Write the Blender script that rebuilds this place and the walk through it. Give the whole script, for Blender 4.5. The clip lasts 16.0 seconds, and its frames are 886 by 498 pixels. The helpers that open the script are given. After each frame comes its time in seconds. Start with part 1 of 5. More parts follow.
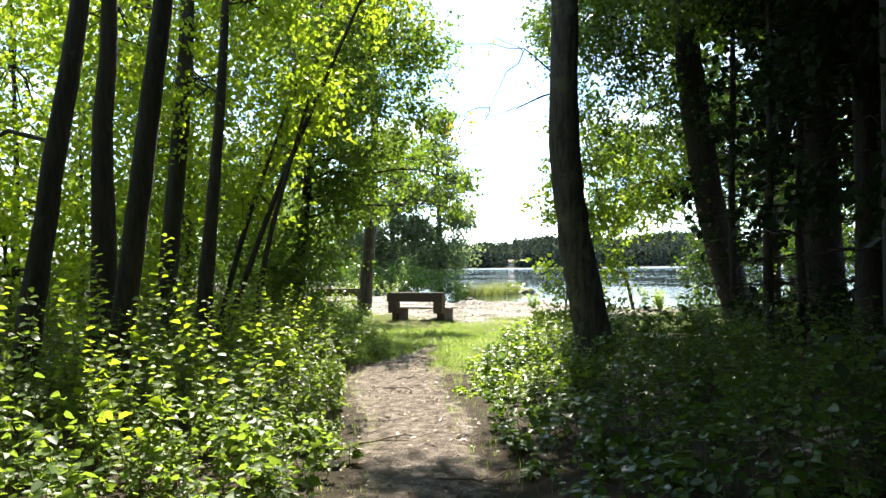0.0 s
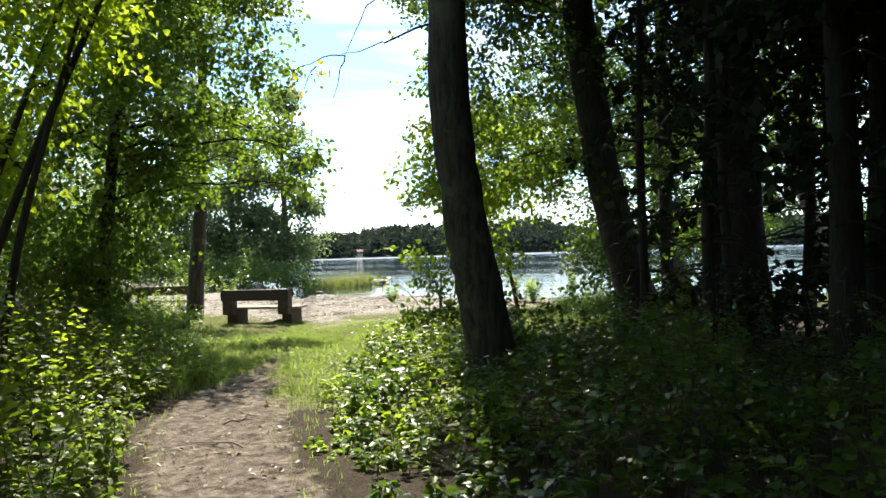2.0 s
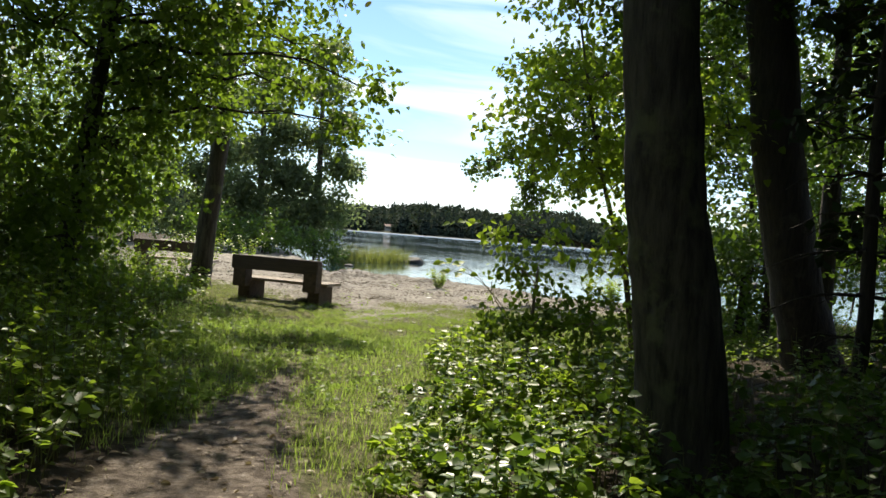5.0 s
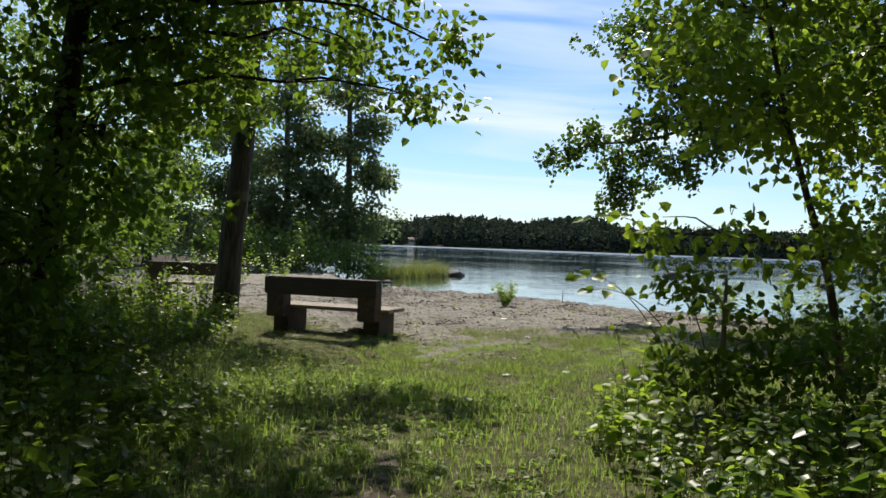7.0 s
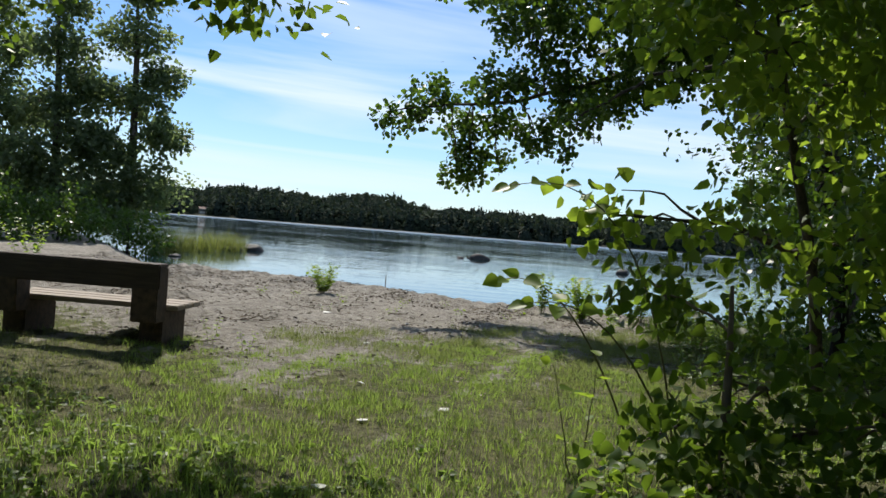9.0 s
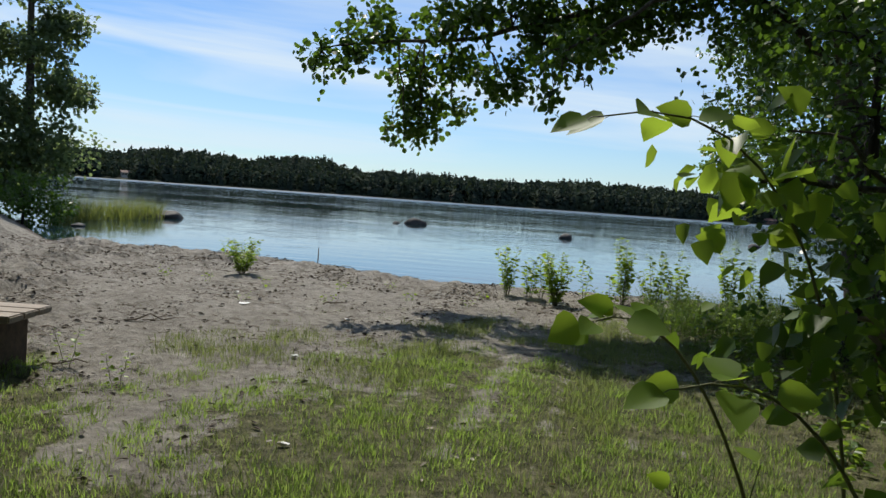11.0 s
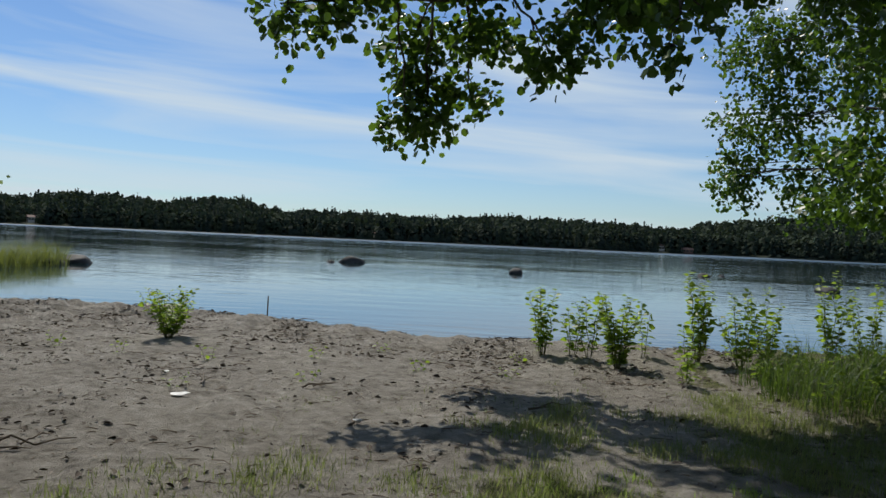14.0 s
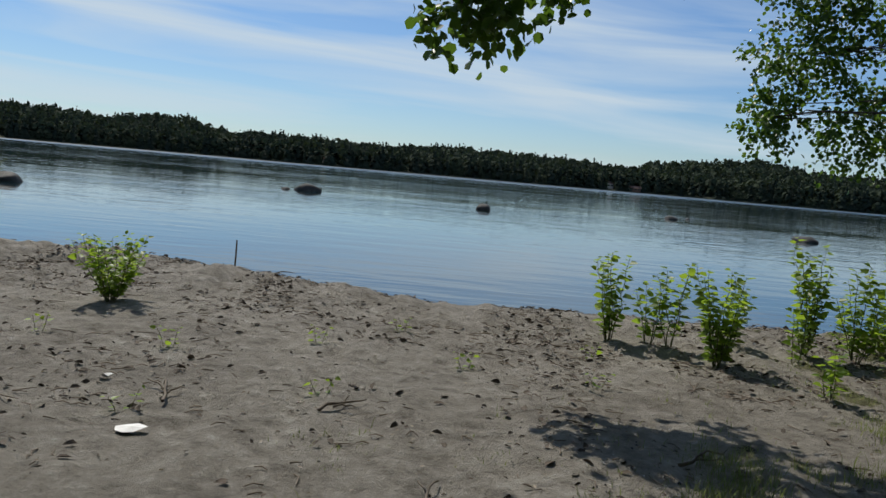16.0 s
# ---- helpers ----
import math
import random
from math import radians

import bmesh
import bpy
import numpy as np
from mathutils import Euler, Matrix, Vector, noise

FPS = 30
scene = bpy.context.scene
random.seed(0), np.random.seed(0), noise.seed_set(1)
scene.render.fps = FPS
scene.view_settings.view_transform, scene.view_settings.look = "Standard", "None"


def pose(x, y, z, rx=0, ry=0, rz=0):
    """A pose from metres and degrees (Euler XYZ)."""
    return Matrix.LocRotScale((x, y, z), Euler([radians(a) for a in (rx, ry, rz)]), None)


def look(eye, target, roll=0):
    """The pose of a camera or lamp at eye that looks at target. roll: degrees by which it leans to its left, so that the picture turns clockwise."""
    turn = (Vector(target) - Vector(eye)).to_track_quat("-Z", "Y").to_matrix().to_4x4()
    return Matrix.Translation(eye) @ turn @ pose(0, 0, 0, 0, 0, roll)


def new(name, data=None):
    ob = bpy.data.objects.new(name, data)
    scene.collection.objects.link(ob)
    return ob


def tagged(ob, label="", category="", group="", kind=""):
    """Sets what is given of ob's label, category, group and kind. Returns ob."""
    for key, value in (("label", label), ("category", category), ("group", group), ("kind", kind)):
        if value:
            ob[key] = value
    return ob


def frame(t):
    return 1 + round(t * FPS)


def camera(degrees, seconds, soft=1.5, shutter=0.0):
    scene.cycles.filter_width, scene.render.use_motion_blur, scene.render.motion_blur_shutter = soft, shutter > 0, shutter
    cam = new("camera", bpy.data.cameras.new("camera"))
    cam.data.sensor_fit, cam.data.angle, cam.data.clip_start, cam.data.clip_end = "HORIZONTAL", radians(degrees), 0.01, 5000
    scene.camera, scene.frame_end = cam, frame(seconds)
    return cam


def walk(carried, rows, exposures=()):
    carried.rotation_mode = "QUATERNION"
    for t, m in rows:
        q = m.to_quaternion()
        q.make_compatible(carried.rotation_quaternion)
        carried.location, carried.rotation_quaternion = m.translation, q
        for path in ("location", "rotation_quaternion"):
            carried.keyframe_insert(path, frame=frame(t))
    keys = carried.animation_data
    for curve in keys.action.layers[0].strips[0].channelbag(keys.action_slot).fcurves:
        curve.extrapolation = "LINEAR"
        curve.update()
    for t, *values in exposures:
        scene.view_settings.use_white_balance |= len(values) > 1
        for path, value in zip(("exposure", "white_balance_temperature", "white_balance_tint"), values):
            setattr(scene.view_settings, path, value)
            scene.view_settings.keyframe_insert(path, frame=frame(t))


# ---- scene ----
cam = camera(55.0, 16.0)
PATH = [
    (0, (0.108, 0.481, 1.598), (0.092, 2.481, 1.637), -0.7),
    (0.5, (0.035, 1.376, 1.6), (0.087, 3.374, 1.535), 1.5),
    (1, (0.104, 2.247, 1.526), (0.241, 4.241, 1.469), -0.3),
    (1.5, (0.145, 3.106, 1.533), (0.356, 5.093, 1.435), -0.2),
    (2, (0.11, 4.026, 1.599), (0.448, 5.997, 1.606), -1.8),
    (2.5, (0.105, 4.937, 1.607), (0.359, 6.921, 1.617), -2.0),
    (3, (0.001, 5.607, 1.687), (0.377, 7.572, 1.688), -1.7),
    (3.5, (-0.007, 6.117, 1.65), (0.415, 8.072, 1.676), -2.1),
    (4, (0.064, 6.891, 1.613), (0.126, 8.887, 1.511), 2.4),
    (4.5, (0.072, 7.76, 1.513), (0.216, 9.755, 1.472), 5.8),
    (4.7, (0.03, 8.125, 1.524), (0.279, 10.109, 1.485), 5.3),
    (6.8, (-0.535, 12.044, 1.39), (-0.225, 14.02, 1.409), 2.2),
    (7, (-0.56, 12.386, 1.39), (-0.335, 14.373, 1.378), 2.0),
    (7.5, (-0.655, 13.217, 1.333), (-0.404, 15.201, 1.304), 3.4),
    (8, (-0.645, 13.953, 1.277), (-0.22, 15.907, 1.287), 2.9),
    (8.5, (-0.562, 14.843, 1.311), (-0.166, 16.802, 1.229), 4.3),
    (9, (-0.438, 15.547, 1.379), (0.254, 17.423, 1.337), 4.4),
    (9.2, (-0.338, 15.777, 1.356), (0.419, 17.628, 1.318), 3.3),
    (11.3, (0.355, 18.453, 1.43), (1.211, 20.257, 1.309), 4.2),
    (11.5, (0.403, 18.682, 1.417), (1.277, 20.477, 1.302), 4.2),
    (12, (0.503, 19.309, 1.414), (1.492, 21.047, 1.423), 3.3),
    (12.5, (0.655, 20.047, 1.294), (1.549, 21.836, 1.271), 2.4),
    (13, (0.779, 20.728, 1.31), (1.664, 22.521, 1.361), 2.7),
    (13.5, (0.748, 21.188, 1.355), (1.827, 22.872, 1.409), 2.6),
    (14, (0.921, 21.77, 1.254), (1.924, 23.501, 1.233), 2.6),
    (14.5, (1.126, 22.348, 1.357), (1.999, 24.145, 1.263), 4.7),
    (15, (1.293, 22.968, 1.374), (2.342, 24.67, 1.327), 6.4),
    (15.5, (1.377, 23.586, 1.359), (2.529, 25.22, 1.309), 5.5),
    (16, (1.431, 24.249, 1.327), (2.544, 25.901, 1.149), 5.0),
]
EXPOSURES = [(0.0, 2.02, 7000, 10), (1.5, 1.66, 7050, 10), (2.5, 1.38, 7200, 10), (3.5, 1.19, 7300, 10), (4.7, 0.95, 7400, 10), (6.8, 0.3, 6900, 10), (9.0, 0.26, 6600, 10), (12.0, -0.12, 6500, 9), (16.0, -0.31, 6550, 9)]
walk(cam, [(t, look(eye, target, roll)) for t, eye, target, roll in PATH], EXPOSURES)

# ---- world and sun ----
SUN_AZIMUTH, SUN_HEIGHT = radians(4), radians(51)
SUN_WAY = Vector((math.sin(SUN_AZIMUTH) * math.cos(SUN_HEIGHT), math.cos(SUN_AZIMUTH) * math.cos(SUN_HEIGHT), math.sin(SUN_HEIGHT)))
WATER_Z = -0.32


def make_world():
    world = bpy.data.worlds.new("sky")
    scene.world = world
    world.use_nodes = True
    nt = world.node_tree
    n, l = nt.nodes, nt.links
    n.clear()
    out, bg = n.new("ShaderNodeOutputWorld"), n.new("ShaderNodeBackground")
    sky = n.new("ShaderNodeTexSky")
    sky.sky_type, sky.sun_disc = "NISHITA", False
    sky.sun_elevation, sky.sun_rotation = SUN_HEIGHT, SUN_AZIMUTH
    sky.air_density, sky.dust_density, sky.ozone_density = 1.0, 0.15, 4.0
    tc, sep = n.new("ShaderNodeTexCoord"), n.new("ShaderNodeSeparateXYZ")
    l.new(tc.outputs["Generated"], sep.inputs[0])

    def calc(kind, a, c=None):
        m = n.new("ShaderNodeMath")
        m.operation = kind
        for k, v in enumerate((a, c)):
            if isinstance(v, (int, float)):
                m.inputs[k].default_value = v
            elif v is not None:
                l.new(v, m.inputs[k])
        return m.outputs[0]
    bearing, rise = calc("ARCTAN2", sep.outputs["X"], sep.outputs["Y"]), calc("ARCSINE", sep.outputs["Z"])
    flat = n.new("ShaderNodeCombineXYZ")
    l.new(calc("MULTIPLY", bearing, 1.1), flat.inputs["X"])
    l.new(calc("ADD", calc("MULTIPLY", calc("POWER", calc("MAXIMUM", rise, 0.0), 0.7), 9.0), calc("MULTIPLY", bearing, 0.45)), flat.inputs["Y"])
    mp = n.new("ShaderNodeMapping")
    mp.inputs["Location"].default_value = (2.6, 0.9, 0)
    l.new(flat.outputs[0], mp.inputs[0])
    no = n.new("ShaderNodeTexNoise")
    no.inputs["Scale"].default_value, no.inputs["Detail"].default_value, no.inputs["Roughness"].default_value = 1.7, 6, 0.5
    no.inputs["Distortion"].default_value = 0.6
    l.new(mp.outputs[0], no.inputs["Vector"])
    ramp = n.new("ShaderNodeValToRGB")
    ramp.color_ramp.elements[0].position, ramp.color_ramp.elements[1].position = 0.42, 0.68
    ramp.color_ramp.elements[0].color, ramp.color_ramp.elements[1].color = (0, 0, 0, 1), (0.8, 0.8, 0.8, 1)
    l.new(no.outputs[0], ramp.inputs[0])
    mix = n.new("ShaderNodeMix")
    mix.data_type = "RGBA"
    l.new(ramp.outputs[0], mix.inputs["Factor"])
    tint = n.new("ShaderNodeMix")
    tint.data_type, tint.blend_type = "RGBA", "MULTIPLY"
    tint.inputs["Factor"].default_value = 1.0
    l.new(sky.outputs[0], tint.inputs["A"])
    tint.inputs["B"].default_value = (0.79, 0.93, 1.12, 1)
    l.new(tint.outputs["Result"], mix.inputs["A"])
    mix.inputs["B"].default_value = (7.3, 8.4, 9.3, 1)
    l.new(mix.outputs["Result"], bg.inputs[0])
    bg.inputs[1].default_value = 0.1
    l.new(bg.outputs[0], out.inputs[0])


make_world()
sun = new("sun", bpy.data.lights.new("sun", "SUN"))
sun.data.energy, sun.data.angle, sun.data.color = 5.0, radians(0.53), (1.0, 0.95, 0.86)
sun.matrix_world = look(SUN_WAY * 60, (0, 0, 0))

# ---- materials ----
def material(name):
    m = bpy.data.materials.new(name)
    m.use_nodes = True
    n = m.node_tree.nodes
    return m, n, m.node_tree.links, n["Principled BSDF"]


def noise_node(n, l, scale, detail=5, rough=0.6, vector=None, coord="Object"):
    t = n.new("ShaderNodeTexNoise")
    t.inputs["Scale"].default_value, t.inputs["Detail"].default_value, t.inputs["Roughness"].default_value = scale, detail, rough
    if vector is None:
        vector = n.new("ShaderNodeTexCoord").outputs[coord]
    l.new(vector, t.inputs["Vector"])
    return t.outputs[0]


def ramp_node(n, l, value, stops):
    r = n.new("ShaderNodeValToRGB")
    e = r.color_ramp.elements
    while len(e) < len(stops):
        e.new(0.5)
    for el, (p, c) in zip(e, stops):
        el.position, el.color = p, (*c, 1)
    l.new(value, r.inputs[0])
    return r.outputs[0]


def mix_node(n, l, f, a, b, blend="MIX"):
    m = n.new("ShaderNodeMix")
    m.data_type, m.blend_type = "RGBA", blend
    for sock, v in (("Factor", f), ("A", a), ("B", b)):
        if isinstance(v, (int, float)):
            m.inputs[sock].default_value = v
        elif isinstance(v, tuple):
            m.inputs[sock].default_value = (*v, 1)
        else:
            l.new(v, m.inputs[sock])
    return m.outputs["Result"]


def bump_node(n, l, height, strength, distance, p):
    b = n.new("ShaderNodeBump")
    b.inputs["Strength"].default_value, b.inputs["Distance"].default_value = strength, distance
    l.new(height, b.inputs["Height"])
    l.new(b.outputs[0], p.inputs["Normal"])
    return b


def leaf_material(name, dark, mid, light, backlit, share=0.45, gloss=0.42):
    """Leaf: matt-glossy face, and light that shines through it; each leaf has its own tone."""
    m, n, l, p = material(name)
    geo = n.new("ShaderNodeNewGeometry")
    col = ramp_node(n, l, geo.outputs["Random Per Island"], [(0.0, dark), (0.55, mid), (0.93, light), (1.0, tuple(min(1, c * 1.25) for c in light))])
    patch = noise_node(n, l, 0.9, 2)
    col = mix_node(n, l, 0.35, col, mix_node(n, l, patch, dark, light))
    l.new(col, p.inputs["Base Color"])
    p.inputs["Roughness"].default_value = gloss
    p.inputs["Specular IOR Level"].default_value = 0.28
    tr = n.new("ShaderNodeBsdfTranslucent")
    l.new(mix_node(n, l, 0.6, mix_node(n, l, 1.0, col, (2.2, 2.2, 1.3), "MULTIPLY"), backlit), tr.inputs[0])
    mx = n.new("ShaderNodeMixShader")
    mx.inputs[0].default_value = share
    l.new(p.outputs[0], mx.inputs[1])
    l.new(tr.outputs[0], mx.inputs[2])
    l.new(mx.outputs[0], n["Material Output"].inputs[0])
    return m


def bark_material(name, deep, face, patch_colour, patch_share=0.55, grain=22.0):
    m, n, l, p = material(name)
    tc = n.new("ShaderNodeTexCoord")
    mp = n.new("ShaderNodeMapping")
    mp.inputs["Scale"].default_value = (1, 1, 0.16)
    l.new(tc.outputs["Object"], mp.inputs[0])
    furrow = noise_node(n, l, grain, 7, 0.7, mp.outputs[0])
    blot = noise_node(n, l, 2.6, 5, 0.65)
    col = ramp_node(n, l, furrow, [(0.35, deep), (0.62, face)])
    spots = ramp_node(n, l, blot, [(patch_share, (0, 0, 0)), (patch_share + 0.1, (1, 1, 1))])
    l.new(mix_node(n, l, spots, col, patch_colour), p.inputs["Base Color"])
    p.inputs["Roughness"].default_value = 0.9
    bump_node(n, l, furrow, 0.9, 0.03, p)
    return m


def ground_material():
    """Sand, worn soil path, turf and forest litter, by the zones of the ground."""
    m, n, l, p = material("ground_soil_sand")
    zone = n.new("ShaderNodeVertexColor")
    zone.layer_name = "zone"
    sep = n.new("ShaderNodeSeparateColor")
    l.new(zone.outputs[0], sep.inputs[0])
    grain, lump, wide = noise_node(n, l, 70, 5, 0.75), noise_node(n, l, 7, 9, 0.74), noise_node(n, l, 1.1, 5, 0.6)
    litter = mix_node(n, l, lump, (0.02, 0.015, 0.01), (0.075, 0.056, 0.036))
    turf = mix_node(n, l, ramp_node(n, l, lump, [(0.38, (0, 0, 0)), (0.62, (1, 1, 1))]), (0.045, 0.048, 0.02), (0.2, 0.19, 0.1))
    soil = ramp_node(n, l, lump, [(0.34, (0.04, 0.031, 0.024)), (0.48, (0.13, 0.105, 0.085)), (0.58, (0.22, 0.185, 0.155)), (0.72, (0.36, 0.32, 0.28))])
    sand = mix_node(n, l, 0.42, ramp_node(n, l, lump, [(0.36, (0.06, 0.048, 0.036)), (0.44, (0.19, 0.172, 0.142)), (0.56, (0.31, 0.285, 0.243)), (0.68, (0.48, 0.45, 0.4))]),
                    ramp_node(n, l, wide, [(0.3, (0.13, 0.113, 0.093)), (0.6, (0.35, 0.322, 0.278))]))
    wet = mix_node(n, l, lump, (0.05, 0.04, 0.03), (0.13, 0.1, 0.075))

    def edge(mask):
        a = n.new("ShaderNodeMath")
        a.operation = "ADD"
        l.new(mask, a.inputs[0])
        l.new(lump, a.inputs[1])
        return ramp_node(n, l, a.outputs[0], [(0.82, (0, 0, 0)), (1.12, (1, 1, 1))])
    col = mix_node(n, l, edge(sep.outputs["Green"]), litter, turf)
    col = mix_node(n, l, edge(sep.outputs["Blue"]), col, soil)
    col = mix_node(n, l, edge(sep.outputs["Red"]), col, sand)
    geo = n.new("ShaderNodeNewGeometry")
    pos = n.new("ShaderNodeSeparateXYZ")
    l.new(geo.outputs["Position"], pos.inputs[0])
    rng = n.new("ShaderNodeMapRange")
    rng.inputs["From Min"].default_value, rng.inputs["From Max"].default_value = WATER_Z + 0.02, WATER_Z + 0.1
    rng.inputs["To Min"].default_value, rng.inputs["To Max"].default_value = 1, 0
    l.new(pos.outputs["Z"], rng.inputs["Value"])
    col = mix_node(n, l, rng.outputs[0], col, wet)
    col = mix_node(n, l, 0.4, col, mix_node(n, l, grain, (0.55, 0.55, 0.55), (1.45, 1.45, 1.45)), "MULTIPLY")
    l.new(col, p.inputs["Base Color"])
    p.inputs["Roughness"].default_value = 0.95
    p.inputs["Specular IOR Level"].default_value = 0.2
    add = n.new("ShaderNodeMath")
    add.operation = "MULTIPLY_ADD"
    l.new(grain, add.inputs[0])
    add.inputs[1].default_value = 0.3
    l.new(lump, add.inputs[2])
    bump_node(n, l, add.outputs[0], 0.9, 0.09, p)
    return m


def water_material():
    m, n, l, p = material("lake_water")
    p.inputs["Base Color"].default_value = (0.012, 0.028, 0.035, 1)
    p.inputs["Roughness"].default_value = 0.03
    p.inputs["IOR"].default_value = 1.33
    p.inputs["Specular IOR Level"].default_value = 0.6
    tc = n.new("ShaderNodeTexCoord")
    waves = []
    for scale, turn, stretch, det in ((1.6, -35, 0.3, 3), (0.3, -30, 0.14, 3)):
        mp = n.new("ShaderNodeMapping")
        mp.inputs["Rotation"].default_value = (0, 0, radians(turn))
        mp.vector_type = "TEXTURE"
        mp.inputs["Scale"].default_value = (1 / stretch, 1, 1)
        l.new(tc.outputs["Object"], mp.inputs[0])
        waves.append(noise_node(n, l, scale, det, 0.5, mp.outputs[0]))
    mp = n.new("ShaderNodeMapping")
    mp.vector_type = "TEXTURE"
    mp.inputs["Rotation"].default_value = (0, 0, radians(-33))
    mp.inputs["Scale"].default_value = (5, 1, 1)
    l.new(tc.outputs["Object"], mp.inputs[0])
    wind = ramp_node(n, l, noise_node(n, l, 0.03, 3, 0.5, mp.outputs[0]), [(0.4, (0.12, 0.12, 0.12)), (0.62, (1, 1, 1))])
    sep = n.new("ShaderNodeSeparateXYZ")
    l.new(mp.outputs[0], sep.inputs[0])
    open_water = n.new("ShaderNodeMapRange")
    open_water.inputs["From Min"].default_value, open_water.inputs["From Max"].default_value = 150, 330
    l.new(sep.outputs["Y"], open_water.inputs["Value"])
    wind = mix_node(n, l, open_water.outputs[0], wind, (2.2, 2.2, 2.2))
    far_out = n.new("ShaderNodeMapRange")
    far_out.inputs["From Min"].default_value, far_out.inputs["From Max"].default_value = 260, 390
    far_out.inputs["To Min"].default_value, far_out.inputs["To Max"].default_value = 0.03, 0.42
    l.new(sep.outputs["Y"], far_out.inputs["Value"])
    l.new(far_out.outputs[0], p.inputs["Roughness"])
    b1 = n.new("ShaderNodeBump")
    b1.inputs["Distance"].default_value = 0.05
    l.new(mix_node(n, l, 1.0, wind, (0.5, 0.5, 0.5), "MULTIPLY"), b1.inputs["Strength"])
    l.new(waves[0], b1.inputs["Height"])
    b2 = n.new("ShaderNodeBump")
    b2.inputs["Distance"].default_value = 0.14
    calm = n.new("ShaderNodeMapRange")
    calm.inputs["From Min"].default_value, calm.inputs["From Max"].default_value = 40, 110
    calm.inputs["To Min"].default_value, calm.inputs["To Max"].default_value = 0.05, 0.32
    l.new(sep.outputs["Y"], calm.inputs["Value"])
    l.new(calm.outputs[0], b2.inputs["Strength"])
    l.new(waves[1], b2.inputs["Height"])
    l.new(b1.outputs[0], b2.inputs["Normal"])
    l.new(b2.outputs[0], p.inputs["Normal"])
    return m


def plain_material(name, a, b, scale=8.0, rough=0.8, bump=0.3):
    m, n, l, p = material(name)
    t = noise_node(n, l, scale, 6, 0.65)
    l.new(ramp_node(n, l, t, [(0.3, a), (0.7, b)]), p.inputs["Base Color"])
    p.inputs["Roughness"].default_value = rough
    if bump:
        bump_node(n, l, t, bump, 0.02, p)
    return m


def wood_material(name, a, b, stretch=(1.0, 14.0, 14.0)):
    m, n, l, p = material(name)
    mp = n.new("ShaderNodeMapping")
    mp.inputs["Scale"].default_value = stretch
    l.new(n.new("ShaderNodeTexCoord").outputs["Object"], mp.inputs[0])
    g = noise_node(n, l, 3.0, 7, 0.65, mp.outputs[0])
    w = noise_node(n, l, 4.0, 4, 0.6)
    l.new(mix_node(n, l, 0.3, ramp_node(n, l, g, [(0.3, a), (0.7, b)]), mix_node(n, l, w, a, b)), p.inputs["Base Color"])
    p.inputs["Roughness"].default_value = 0.8
    bump_node(n, l, g, 0.4, 0.01, p)
    return m


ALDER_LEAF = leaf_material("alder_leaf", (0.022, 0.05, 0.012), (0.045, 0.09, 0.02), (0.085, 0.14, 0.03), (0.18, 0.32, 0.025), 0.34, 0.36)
MAPLE_LEAF = leaf_material("maple_leaf", (0.04, 0.075, 0.012), (0.08, 0.13, 0.02), (0.15, 0.2, 0.03), (0.5, 0.66, 0.035), 0.6, 0.5)
ASPEN_LEAF = leaf_material("aspen_leaf", (0.055, 0.1, 0.018), (0.1, 0.17, 0.03), (0.17, 0.24, 0.04), (0.45, 0.62, 0.05), 0.48, 0.42)
HERB_LEAF = leaf_material("herb_leaf", (0.03, 0.06, 0.014), (0.06, 0.11, 0.026), (0.12, 0.18, 0.045), (0.34, 0.48, 0.04), 0.46, 0.42)
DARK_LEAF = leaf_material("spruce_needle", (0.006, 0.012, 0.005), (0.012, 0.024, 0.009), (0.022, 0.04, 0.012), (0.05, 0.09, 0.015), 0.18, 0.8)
PINE_LEAF = leaf_material("pine_needle", (0.045, 0.066, 0.04), (0.075, 0.105, 0.06), (0.13, 0.165, 0.085), (0.3, 0.4, 0.15), 0.5, 0.6)
GRASS_BLADE = leaf_material("grass_blade", (0.05, 0.085, 0.02), (0.085, 0.135, 0.032), (0.15, 0.19, 0.065), (0.42, 0.6, 0.1), 0.54, 0.5)
DULL_GRASS = leaf_material("dull_grass", (0.055, 0.075, 0.024), (0.09, 0.115, 0.04), (0.18, 0.175, 0.08), (0.34, 0.43, 0.12), 0.44, 0.55)
SHORE_GRASS = leaf_material("shore_grass", (0.02, 0.042, 0.01), (0.04, 0.075, 0.016), (0.08, 0.12, 0.03), (0.16, 0.26, 0.03), 0.34, 0.5)
LAWN_WEED = leaf_material("lawn_weed", (0.04, 0.075, 0.02), (0.075, 0.13, 0.035), (0.14, 0.19, 0.06), (0.4, 0.58, 0.09), 0.52, 0.45)
REED_BLADE = leaf_material("reed_blade", (0.07, 0.09, 0.025), (0.12, 0.15, 0.04), (0.2, 0.2, 0.07), (0.3, 0.36, 0.08), 0.35, 0.6)
BARK_BIT = plain_material("bark_crumb", (0.035, 0.026, 0.019), (0.12, 0.09, 0.065), 4, 0.9, 0)
DRY_LEAF = leaf_material("dry_leaf", (0.07, 0.045, 0.025), (0.18, 0.135, 0.085), (0.36, 0.31, 0.24), (0.25, 0.2, 0.1), 0.15, 0.5)
YELLOW_LEAF = leaf_material("yellow_leaf", (0.3, 0.26, 0.03), (0.45, 0.36, 0.04), (0.5, 0.42, 0.06), (0.6, 0.5, 0.05), 0.4, 0.4)
BARK = bark_material("grey_brown_bark", (0.03, 0.024, 0.018), (0.11, 0.09, 0.07), (0.2, 0.19, 0.16))
